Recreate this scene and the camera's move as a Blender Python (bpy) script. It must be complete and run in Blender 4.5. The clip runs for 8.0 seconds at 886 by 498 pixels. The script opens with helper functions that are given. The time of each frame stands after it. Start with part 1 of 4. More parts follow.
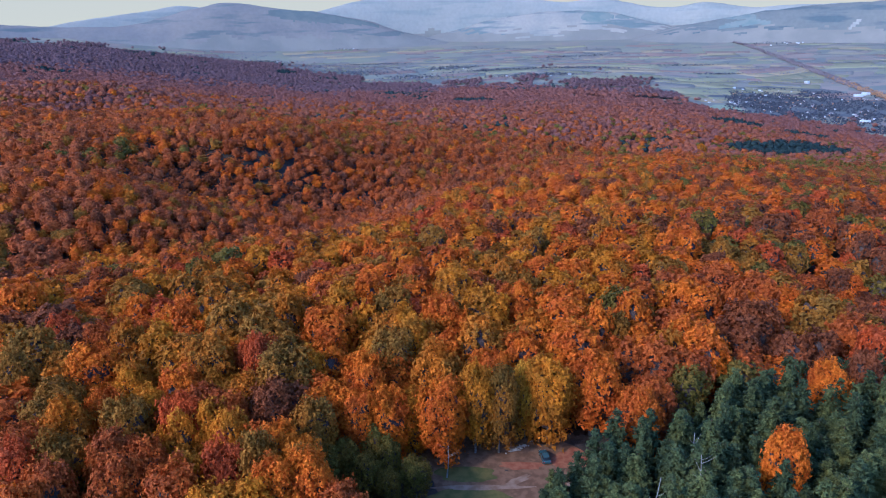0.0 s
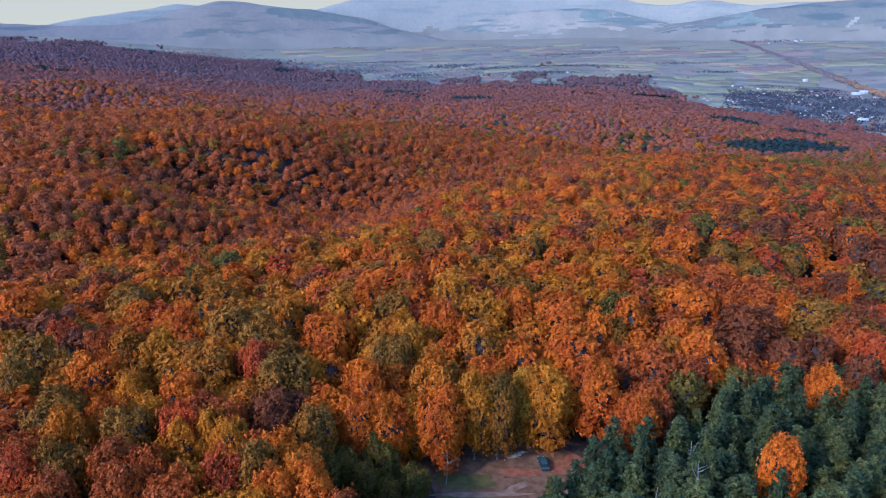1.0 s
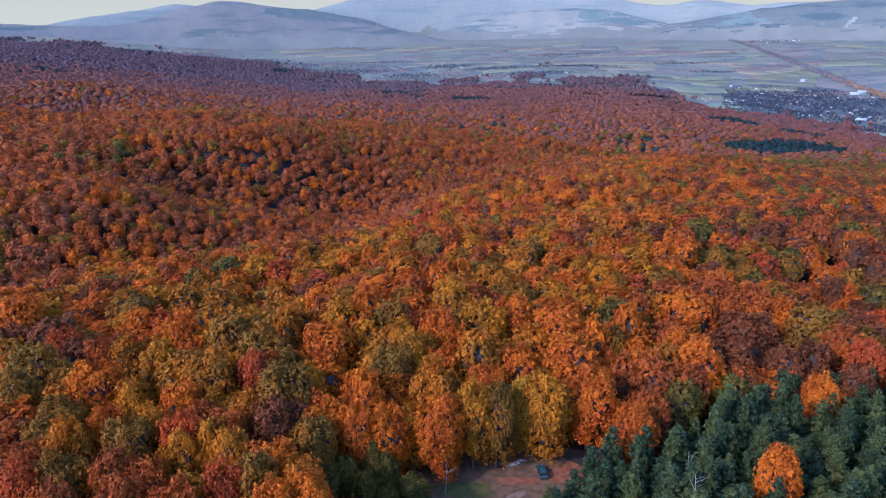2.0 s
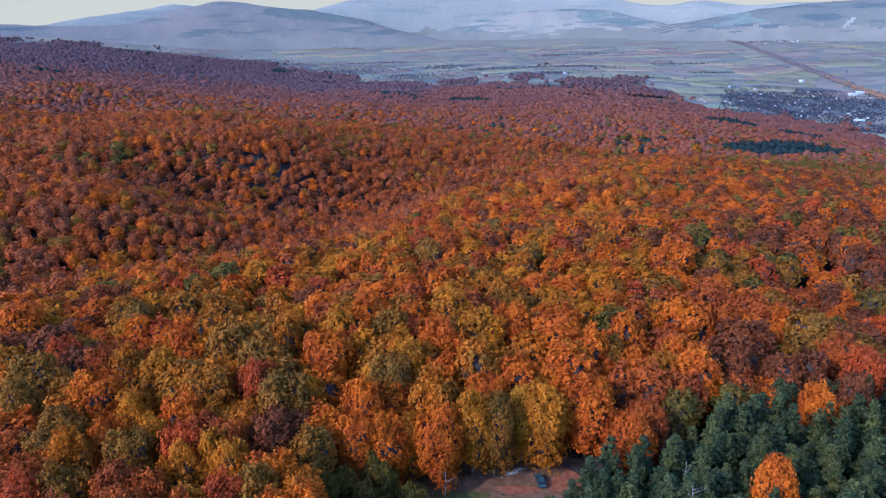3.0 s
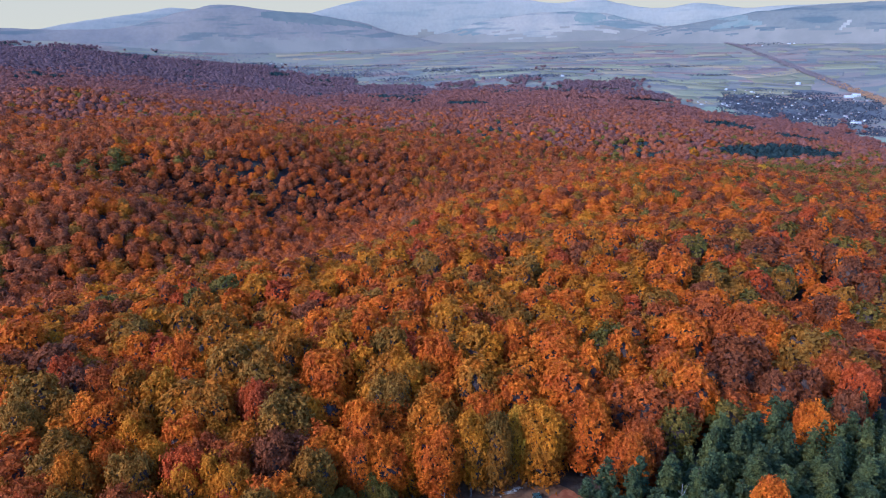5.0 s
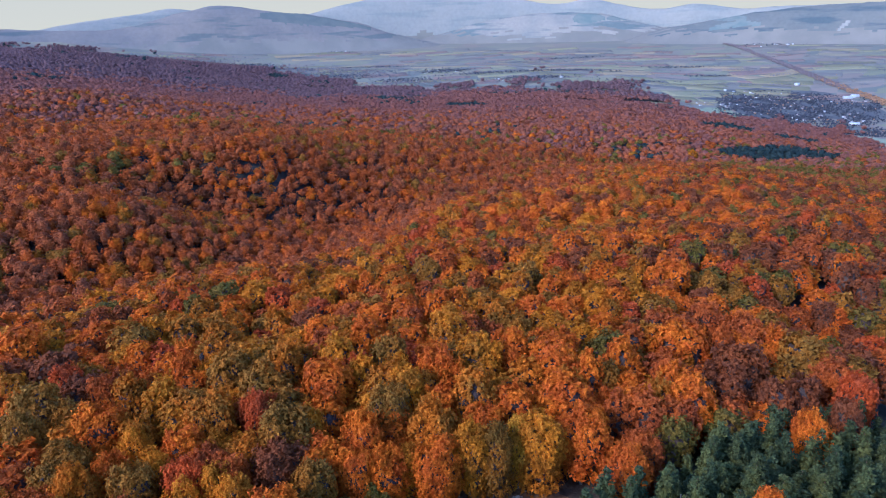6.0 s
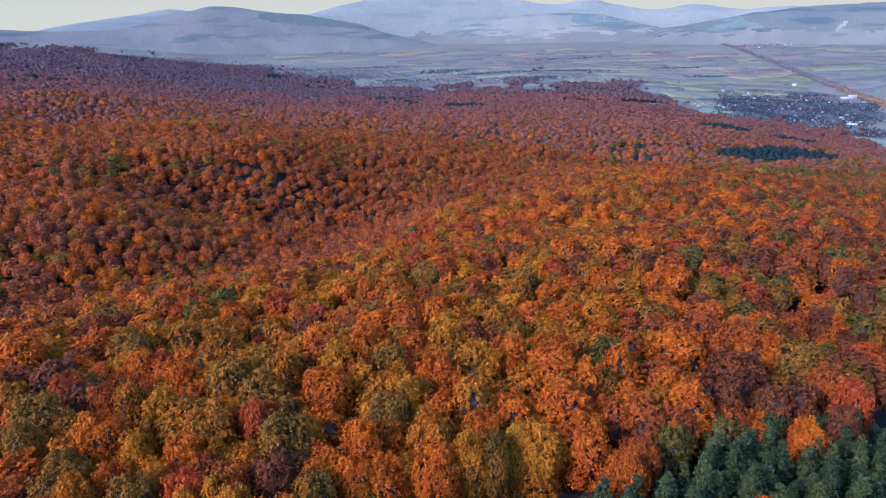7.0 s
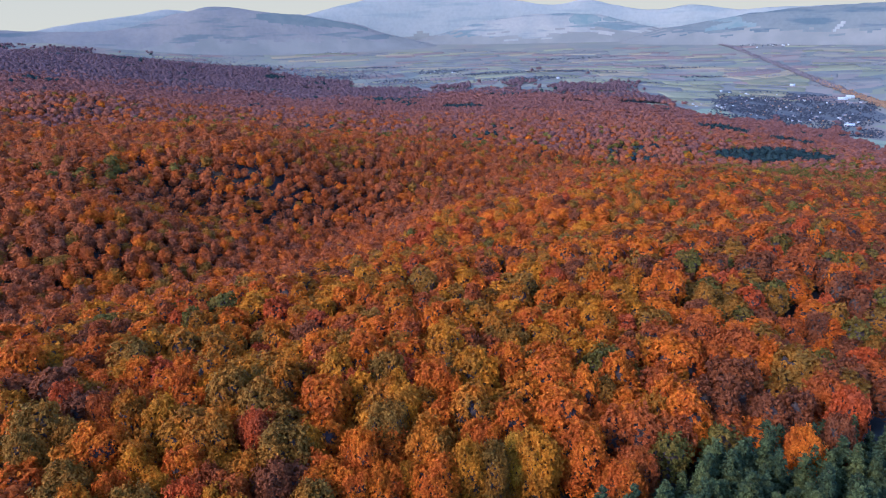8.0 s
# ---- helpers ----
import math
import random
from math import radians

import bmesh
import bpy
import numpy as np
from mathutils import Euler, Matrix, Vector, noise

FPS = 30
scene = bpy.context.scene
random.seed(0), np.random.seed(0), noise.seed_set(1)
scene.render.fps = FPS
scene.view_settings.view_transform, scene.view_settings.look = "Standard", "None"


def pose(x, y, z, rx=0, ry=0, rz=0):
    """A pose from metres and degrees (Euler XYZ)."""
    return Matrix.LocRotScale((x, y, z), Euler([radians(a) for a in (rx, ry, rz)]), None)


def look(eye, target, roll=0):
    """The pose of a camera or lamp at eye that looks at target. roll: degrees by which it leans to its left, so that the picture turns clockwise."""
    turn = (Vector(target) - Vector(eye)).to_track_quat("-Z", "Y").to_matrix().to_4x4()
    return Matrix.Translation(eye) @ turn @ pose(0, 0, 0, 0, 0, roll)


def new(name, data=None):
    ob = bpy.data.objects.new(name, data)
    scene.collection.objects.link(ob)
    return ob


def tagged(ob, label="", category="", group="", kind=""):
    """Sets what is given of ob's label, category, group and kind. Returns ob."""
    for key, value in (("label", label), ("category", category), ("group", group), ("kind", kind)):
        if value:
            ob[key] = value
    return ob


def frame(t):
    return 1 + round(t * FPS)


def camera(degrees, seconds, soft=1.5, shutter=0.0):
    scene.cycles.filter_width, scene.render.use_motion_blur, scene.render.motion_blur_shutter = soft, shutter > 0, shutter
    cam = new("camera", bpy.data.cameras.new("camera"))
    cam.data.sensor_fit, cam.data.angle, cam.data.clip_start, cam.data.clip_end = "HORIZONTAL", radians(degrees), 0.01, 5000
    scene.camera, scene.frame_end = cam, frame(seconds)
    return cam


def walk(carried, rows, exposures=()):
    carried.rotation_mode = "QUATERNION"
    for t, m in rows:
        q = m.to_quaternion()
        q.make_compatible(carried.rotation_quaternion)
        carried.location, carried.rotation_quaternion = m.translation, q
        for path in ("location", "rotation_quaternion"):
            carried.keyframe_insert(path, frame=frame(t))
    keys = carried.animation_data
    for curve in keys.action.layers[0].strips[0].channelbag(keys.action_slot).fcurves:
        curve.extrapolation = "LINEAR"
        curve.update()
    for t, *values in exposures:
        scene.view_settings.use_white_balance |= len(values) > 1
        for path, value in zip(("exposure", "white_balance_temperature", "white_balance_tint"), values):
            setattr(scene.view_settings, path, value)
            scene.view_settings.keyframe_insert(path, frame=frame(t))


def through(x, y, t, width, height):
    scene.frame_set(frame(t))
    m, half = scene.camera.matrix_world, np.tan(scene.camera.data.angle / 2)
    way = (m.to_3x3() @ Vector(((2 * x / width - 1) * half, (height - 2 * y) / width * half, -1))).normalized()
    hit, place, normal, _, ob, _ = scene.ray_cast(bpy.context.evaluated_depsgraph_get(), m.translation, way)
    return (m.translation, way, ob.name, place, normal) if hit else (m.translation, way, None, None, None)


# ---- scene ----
cam = camera(66.7, 8.0, soft=1.15)
METRES, EYE, TILT, LEAN, TURN = 18.0, 86.0, -19.06, 1.2, 0.0
ROWS = [
    (0.0, -0.0000, -0.0000, 0.0000, -0.000, -0.000, -0.000),
    (0.5, -0.0012, -0.0206, 0.0590, -0.068, -0.097, 0.047),
    (1.0, -0.0023, -0.0412, 0.1180, -0.126, -0.177, 0.073),
    (1.5, -0.0035, -0.0617, 0.1770, -0.179, -0.201, 0.117),
    (3.0, -0.0070, -0.1235, 0.3540, -0.335, -0.209, 0.152),
    (3.5, -0.0082, -0.1440, 0.4130, -0.383, -0.180, 0.171),
    (4.0, -0.0094, -0.1646, 0.4720, -0.434, -0.140, 0.209),
    (4.5, -0.0105, -0.1852, 0.5310, -0.473, -0.092, 0.257),
    (6.0, -0.0141, -0.2469, 0.7081, -0.569, -0.009, 0.363),
    (6.5, -0.0152, -0.2675, 0.7671, -0.637, -0.008, 0.388),
    (7.0, -0.0164, -0.2881, 0.8261, -0.698, 0.002, 0.410),
    (7.5, -0.0176, -0.3086, 0.8851, -0.770, -0.018, 0.438),
    (8.0, -0.0188, -0.3292, 0.9441, -0.832, -0.006, 0.468),
]
walk(cam, [(t, pose(0, 0, EYE, TILT, LEAN, TURN) @ pose(METRES * x, METRES * y, METRES * z, 90 + pitch, roll, yaw)) for t, x, y, z, yaw, pitch, roll in ROWS],
     exposures=[(0.0, 1.25, 4180, 13), (8.0, 1.32, 4300, 15)])

# ---- light: hazy late-autumn sky, soft sun ----
SUN_ELEVATION, SUN_AZIMUTH = 33.0, 232.0
world = bpy.data.worlds.new("sky")
world.use_nodes = True
scene.world = world
wt = world.node_tree
sky = wt.nodes.new("ShaderNodeTexSky")
sky.sky_type, sky.sun_disc = "NISHITA", False
sky.sun_elevation, sky.sun_rotation = radians(SUN_ELEVATION), radians(SUN_AZIMUTH)
sky.air_density, sky.dust_density, sky.ozone_density = 1.0, 1.3, 2.6
wt.links.new(sky.outputs[0], wt.nodes["Background"].inputs[0])
wt.nodes["Background"].inputs[1].default_value = 0.15
sun = new("sun", bpy.data.lights.new("sun", "SUN"))
sun.data.energy, sun.data.angle, sun.data.color = 1.42, radians(5), (1.0, 0.69, 0.36)
a, e = radians(SUN_AZIMUTH), radians(SUN_ELEVATION)
sun.matrix_world = look((300 * math.sin(a) * math.cos(e), 300 * math.cos(a) * math.cos(e), 300 * math.sin(e)), (0, 0, 0))


# ---- materials ----
def base_material(name, rough=0.8):
    m = bpy.data.materials.new(name)
    m.use_nodes = True
    t = m.node_tree
    b = t.nodes["Principled BSDF"]
    b.inputs["Roughness"].default_value = rough
    b.inputs["Specular IOR Level"].default_value = 0.25
    return m, t, b


def noise_node(t, scale, detail=3.0, vector=None):
    n = t.nodes.new("ShaderNodeTexNoise")
    n.inputs["Scale"].default_value, n.inputs["Detail"].default_value = scale, detail
    if vector is not None:
        t.links.new(vector, n.inputs["Vector"])
    return n.outputs["Fac"]


def world_place(t):
    return t.nodes.new("ShaderNodeNewGeometry").outputs["Position"]


def mapped(t, fac, lo, hi, to_lo=0.0, to_hi=1.0):
    n = t.nodes.new("ShaderNodeMapRange")
    n.inputs["From Min"].default_value, n.inputs["From Max"].default_value = lo, hi
    n.inputs["To Min"].default_value, n.inputs["To Max"].default_value = to_lo, to_hi
    t.links.new(fac, n.inputs["Value"])
    return n.outputs["Result"]


def mix(t, fac, a, b):
    n = t.nodes.new("ShaderNodeMix")
    n.data_type = "RGBA"
    if isinstance(fac, float):
        n.inputs["Factor"].default_value = fac
    else:
        t.links.new(fac, n.inputs["Factor"])
    for socket, value in ((n.inputs[6], a), (n.inputs[7], b)):
        if isinstance(value, tuple):
            socket.default_value = (*value, 1)
        else:
            t.links.new(value, socket)
    return n.outputs[2]


def value_shift(t, colour, amount):
    """Multiplies the value of a colour by a varying amount."""
    n = t.nodes.new("ShaderNodeHueSaturation")
    t.links.new(colour, n.inputs["Color"])
    t.links.new(amount, n.inputs["Value"])
    return n.outputs[0]


def bump(t, b, height, strength, distance):
    n = t.nodes.new("ShaderNodeBump")
    n.inputs["Strength"].default_value, n.inputs["Distance"].default_value = strength, distance
    t.links.new(height, n.inputs["Height"])
    t.links.new(n.outputs[0], b.inputs["Normal"])


def leaf_material(name, first, second, through=0.27, vary=1.0, scale=1.0):
    """Foliage: two leaf colours in patches, single leaves lighter or darker, some light coming through."""
    m, t, b = base_material(name, 0.7)
    b.inputs["Specular IOR Level"].default_value = 0.06
    place = world_place(t)
    leaf = t.nodes.new("ShaderNodeNewGeometry").outputs["Random Per Island"]
    mottle = t.nodes.new("ShaderNodeMath")
    mottle.operation = "MULTIPLY_ADD"
    mottle.inputs[1].default_value = 0.16
    t.links.new(leaf, mottle.inputs[0])
    t.links.new(noise_node(t, 0.16, 2.0, place), mottle.inputs[2])
    patch = mapped(t, mottle.outputs[0], 0.45, 0.72)
    colour = mix(t, patch, first, second)
    colour = value_shift(t, colour, mapped(t, leaf, 0, 1, 1 - 0.24 * vary, 1 + 0.16 * vary))
    colour = value_shift(t, colour, mapped(t, noise_node(t, 0.035, 2.0, place), 0.3, 0.7, 1 - 0.14 * vary, 1 + 0.10 * vary))
    grain = noise_node(t, 0.9 * scale, 4.0, place)
    colour = value_shift(t, colour, mapped(t, grain, 0.32, 0.68, 1 - 0.20 * vary, 1 + 0.14 * vary))
    fine = noise_node(t, 2.6 * scale, 5.0, place)
    colour = value_shift(t, colour, mapped(t, fine, 0.34, 0.66, 1 - 0.32 * vary, 1 + 0.22 * vary))
    both = t.nodes.new("ShaderNodeMath")
    both.operation = "MULTIPLY_ADD"
    both.inputs[1].default_value = 0.5
    t.links.new(fine, both.inputs[0])
    t.links.new(grain, both.inputs[2])
    bump(t, b, both.outputs[0], 0.9, 0.9 / scale)
    t.links.new(colour, b.inputs["Base Color"])
    glow = t.nodes.new("ShaderNodeBsdfTranslucent")
    t.links.new(colour, glow.inputs["Color"])
    blend = t.nodes.new("ShaderNodeMixShader")
    blend.inputs[0].default_value = through
    t.links.new(b.outputs[0], blend.inputs[1])
    t.links.new(glow.outputs[0], blend.inputs[2])
    t.links.new(blend.outputs[0], t.nodes["Material Output"].inputs["Surface"])
    return m


LEAVES = [
    leaf_material("orange_leaves", (0.690, 0.180, 0.005), (0.520, 0.110, 0.010)),
    leaf_material("gold_leaves", (0.680, 0.240, 0.005), (0.420, 0.160, 0.010)),
    leaf_material("amber_leaves", (0.610, 0.182, 0.006), (0.290, 0.128, 0.014)),
    leaf_material("rust_leaves", (0.530, 0.124, 0.014), (0.345, 0.086, 0.022)),
    leaf_material("red_leaves", (0.560, 0.098, 0.014), (0.400, 0.082, 0.022)),
    leaf_material("olive_leaves", (0.400, 0.158, 0.014), (0.240, 0.122, 0.018)),
    leaf_material("dark_green_leaves", (0.150, 0.124, 0.022), (0.225, 0.132, 0.020)),
    leaf_material("brown_leaves", (0.290, 0.085, 0.024), (0.185, 0.064, 0.026)),
    leaf_material("yellow_leaves", (0.650, 0.330, 0.014), (0.550, 0.245, 0.018)),
    # Far-slope leaves, dulled in the colour to imitate haze.
    leaf_material("dull_rust_leaves", (0.490, 0.128, 0.025), (0.345, 0.098, 0.032), 0.2, 0.9, 0.45),
    leaf_material("plum_brown_leaves", (0.385, 0.110, 0.032), (0.275, 0.092, 0.036), 0.2, 0.9, 0.45),
]
HUES = ["orange", "golden", "amber", "rust-brown", "red", "olive-green", "dark green", "brown", "yellow"]
NEEDLES = leaf_material("pine_needles", (0.050, 0.067, 0.029), (0.082, 0.094, 0.033), 0.1)
YOUNG_NEEDLES = leaf_material("light_pine_needles", (0.080, 0.096, 0.033), (0.118, 0.124, 0.036), 0.1)


def bark_material(name, dark, light):
    m, t, b = base_material(name, 0.9)
    f = noise_node(t, 3.0, 5.0, world_place(t))
    t.links.new(mix(t, mapped(t, f, 0.35, 0.65), dark, light), b.inputs["Base Color"])
    bump(t, b, f, 0.6, 0.05)
    return m


# Dark colour for solid crown cores, painting the shade between leaf sprays.
CROWN_SHADE = bark_material("dark_crown_core", (0.054, 0.036, 0.028), (0.090, 0.062, 0.050))
BARK = bark_material("grey_bark", (0.07, 0.06, 0.05), (0.22, 0.20, 0.18))
PINE_BARK = bark_material("pine_bark", (0.06, 0.045, 0.035), (0.17, 0.11, 0.075))
PALE_BARK = bark_material("pale_bark", (0.20, 0.18, 0.16), (0.33, 0.30, 0.27))


def ground_materials():
    m, t, b = base_material("leaf_litter", 0.95)
    p = world_place(t)
    c = mix(t, mapped(t, noise_node(t, 0.4, 6.0, p), 0.35, 0.65), (0.042, 0.036, 0.032), (0.075, 0.052, 0.038))
    c = mix(t, mapped(t, noise_node(t, 0.03, 3.0, p), 0.4, 0.65), c, (0.045, 0.045, 0.040))
    t.links.new(c, b.inputs["Base Color"])
    bump(t, b, noise_node(t, 1.5, 6.0, p), 0.6, 0.3)
    litter = m

    m, t, b = base_material("field_patchwork", 0.95)
    p = world_place(t)
    k = t.nodes.new("ShaderNodeMapping")
    k.inputs["Scale"].default_value, k.inputs["Rotation"].default_value = (0.0065, 0.0105, 0.0), (0, 0, 0.35)
    t.links.new(p, k.inputs["Vector"])
    v = t.nodes.new("ShaderNodeTexVoronoi")
    v.distance = "CHEBYCHEV"
    v.inputs["Scale"].default_value = 1.0
    t.links.new(k.outputs[0], v.inputs["Vector"])
    ramp = t.nodes.new("ShaderNodeValToRGB")
    ramp.color_ramp.interpolation = "CONSTANT"
    while len(ramp.color_ramp.elements) < 7:
        ramp.color_ramp.elements.new(0.5)
    tones = [(0.192, 0.168, 0.130), (0.206, 0.193, 0.108), (0.251, 0.178, 0.137), (0.142, 0.142, 0.120), (0.266, 0.218, 0.134), (0.209, 0.163, 0.128), (0.204, 0.193, 0.128)]
    for i, tone in enumerate(tones):
        ramp.color_ramp.elements[i].position, ramp.color_ramp.elements[i].color = i / 7, (*tone, 1)
    sep = t.nodes.new("ShaderNodeSeparateColor")
    t.links.new(v.outputs["Color"], sep.inputs[0])
    t.links.new(sep.outputs[0], ramp.inputs[0])
    c = mix(t, mapped(t, noise_node(t, 0.004, 4.0, p), 0.3, 0.7, 0.0, 0.5), ramp.outputs[0], (0.215, 0.211, 0.160))
    k2 = t.nodes.new("ShaderNodeMapping")
    k2.inputs["Scale"].default_value = (0.002, 0.02, 0.0)
    t.links.new(p, k2.inputs["Vector"])
    c = mix(t, mapped(t, noise_node(t, 1.0, 5.0, k2.outputs[0]), 0.52, 0.7, 0.0, 0.7), c, (0.142, 0.150, 0.125))
    # Distance haze mixed into the field colour, paler towards the hills.
    place = t.nodes.new("ShaderNodeSeparateXYZ")
    t.links.new(p, place.inputs[0])
    c = mix(t, mapped(t, place.outputs[1], 3500, 4500, 0.0, 0.7), c, (0.200, 0.182, 0.138))
    t.links.new(c, b.inputs["Base Color"])
    return litter, m


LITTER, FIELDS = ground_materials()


def two_tone(name, first, second, scale, rough=0.9, lo=0.4, hi=0.6, detail=5.0):
    m, t, b = base_material(name, rough)
    p = world_place(t)
    f = noise_node(t, scale, detail, p)
    t.links.new(mix(t, mapped(t, f, lo, hi), first, second), b.inputs["Base Color"])
    bump(t, b, noise_node(t, scale * 8, 4.0, p), 0.4, 0.1 / scale * 0.2)
    return m


DIRT = two_tone("trampled_earth", (0.130, 0.068, 0.034), (0.200, 0.112, 0.060), 0.7)
TRACK = two_tone("pale_wheel_track", (0.19, 0.115, 0.066), (0.27, 0.18, 0.12), 0.6)
GRASS = two_tone("short_grass", (0.085, 0.085, 0.020), (0.145, 0.115, 0.030), 0.5)
MEADOW = two_tone("pale_meadow", (0.21, 0.235, 0.13), (0.28, 0.29, 0.17), 0.01)
RUBBLE = two_tone("pale_limestone", (0.24, 0.22, 0.20), (0.40, 0.38, 0.35), 1.5)
WHITE_WALL = two_tone("whitewashed_wall", (0.46, 0.44, 0.41), (0.60, 0.58, 0.54), 0.3)
GREY_ROOF = two_tone("weathered_roof", (0.20, 0.17, 0.17), (0.34, 0.27, 0.25), 0.2)
TIN_ROOF = two_tone("bright_tin_roof", (0.46, 0.46, 0.46), (0.60, 0.60, 0.58), 0.2, 0.4)
# Rust and mauve canopies hold the distance haze in their base colours.
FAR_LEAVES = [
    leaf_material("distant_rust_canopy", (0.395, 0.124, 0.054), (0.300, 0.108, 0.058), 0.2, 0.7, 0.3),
    leaf_material("distant_haze_mauve_canopy", (0.310, 0.116, 0.072), (0.240, 0.106, 0.082), 0.2, 0.7, 0.3),
    leaf_material("distant_hazed_canopy", (0.215, 0.118, 0.108), (0.185, 0.110, 0.108), 0.2, 0.7, 0.3),
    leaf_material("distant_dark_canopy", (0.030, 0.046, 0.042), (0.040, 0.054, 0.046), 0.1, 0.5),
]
# Hedge grey has the haze over the plain put into it.
HEDGE = leaf_material("hazed_hedgerow", (0.15, 0.155, 0.17), (0.19, 0.18, 0.18), 0.1, 0.4)
GARDENS = leaf_material("village_garden_trees", (0.062, 0.066, 0.082), (0.085, 0.080, 0.090), 0.1, 0.5)
BELT = leaf_material("mauve_tree_belt", (0.25, 0.195, 0.18), (0.21, 0.17, 0.17), 0.2, 0.4)
VERGE = leaf_material("valley_orange_trees", (0.48, 0.27, 0.13), (0.38, 0.23, 0.14), 0.3, 0.5)

# ---- terrain ----
HILLS = [
    (-30, 870, 300, -89.9), (1020, 1920, 600, -70.0), (-290, 400, 110, -51.2), (-60, 170, 110, 6.9), (600, 870, 300, -55.1),
    (-140, 560, 110, -34.6), (-270, 530, 70, 47.0), (-2200, 3600, 1000, 54.9), (270, 230, 70, -28.5), (-240, 2340, 600, -90.6),
    (1860, 2760, 600, -16.9), (180, 1290, 300, -28.4), (430, 910, 180, -16.4), (30, 530, 70, 29.8), (220, 280, 70, 17.9),
    (-200, 910, 180, 80.6), (310, 790, 180, 99.9), (100, 320, 110, -15.2), (220, 580, 70, 10.0), (-270, 230, 70, -6.3),
    (-240, 3180, 600, -79.6), (-450, 1290, 300, -30.2), (180, 910, 180, -5.5), (1020, 3180, 600, -56.4), (170, 180, 70, -3.5),
]
FOLDS = [
    (-220, 480, 70, -14.4), (180, 1710, 300, -35.5), (1440, 1500, 600, -67.8), (1440, 2340, 600, -66.1), (-1500, 2340, 600, 29.8),
    (390, 1290, 300, -12.5), (430, 660, 180, -78.5), (50, 790, 180, -51.5), (-660, 870, 300, -20.5), (810, 1290, 300, -68.2),
    (-270, 330, 70, 19.2), (600, 1710, 300, 30.7), (330, 250, 110, -16.5), (-70, 90, 70, -0.5), (2000, 2900, 1000, -57.0),
    (120, 280, 70, 14.7), (-290, 250, 110, -22.0), (-200, 660, 180, -21.4), (30, 140, 70, -8.3), (120, 90, 70, 9.1),
    (30, 230, 70, 2.8), (-20, 180, 70, 11.0), (220, 90, 70, -7.5), (1440, 1920, 600, -58.3), (-220, 180, 70, 6.2),
]
SPURS = [
    (-53, 72, 31, -0.4), (-8, 114, 23, -0.8), (54, 101, 40, -0.3), (-30, 143, 29, 1.0), (23, 163, 33, 0.4),
    (-26, 184, 22, 2.4), (87, 164, 22, -4.6), (86, 192, 25, 8.0), (44, 206, 25, -3.3), (-44, 206, 25, -4.8),
    (135, 161, 25, 3.7), (-58, 202, 42, -4.8), (126, 202, 29, -10.9), (-142, 228, 32, 3.9), (178, 245, 36, 2.6),
    (42, 300, 36, 3.6), (161, 303, 24, -5.0), (232, 371, 88, 5.8), (232, 371, 31, 4.3), (35, 494, 59, -8.1),
    (169, 465, 59, -3.8), (-154, 537, 67, 6.8), (-296, 474, 39, 3.9), (116, 547, 39, 6.8),
]
HOLLOWS = [
    (0, 632, 44, 14.8), (-174, 607, 44, 6.3), (-257, 577, 44, -6.8), (-297, 558, 76, -3.8), (-244, 671, 50, -12.4),
    (-99, 707, 50, -8.0), (197, 686, 86, 8.3), (0, 714, 50, 5.9), (-197, 686, 50, -5.6), (-379, 712, 56, 13.4),
    (328, 737, 56, -2.2), (-222, 775, 56, 17.8), (312, 857, 109, -6.4), (-312, 857, 64, -10.6), (-214, 1007, 72, -10.7),
    (546, 873, 72, -3.6), (-546, 873, 72, 8.1), (0, 1030, 72, 8.6), (-617, 987, 407, 5.8), (-546, 1028, 81, -6.2),
    (-684, 942, 81, 10.1), (-242, 1138, 140, -8.7), (321, 1119, 140, -15.0), (321, 1119, 81, -13.5),
]
RIDGES = [
    (-242, 1138, 81, -8.1), (535, 1201, 460, 8.5), (92, 1312, 92, -3.7), (-450, 1236, 92, 6.2), (-617, 1161, 92, -7.6),
    (-104, 1483, 178, 7.0), (-604, 1358, 104, 10.1), (698, 1312, 178, 10.5), (-698, 1312, 104, 14.1), (463, 1614, 118, -7.3),
    (-463, 1614, 118, -7.1), (-234, 1663, 118, -4.9), (-264, 1879, 228, -10.8), (-132, 1893, 133, -8.3), (-395, 1856, 133, -9.3),
    (-591, 2061, 429, -13.3), (-733, 2015, 150, -15.0), (-1007, 1893, 257, -10.5), (1451, 2322, 548, 9.0), (1451, 2322, 329, 9.1),
    (-1058, 2907, 619, -16.2), (-643, 3026, 371, -9.6), (-1196, 3285, 699, -13.2), (-964, 3361, 699, -13.3),
]


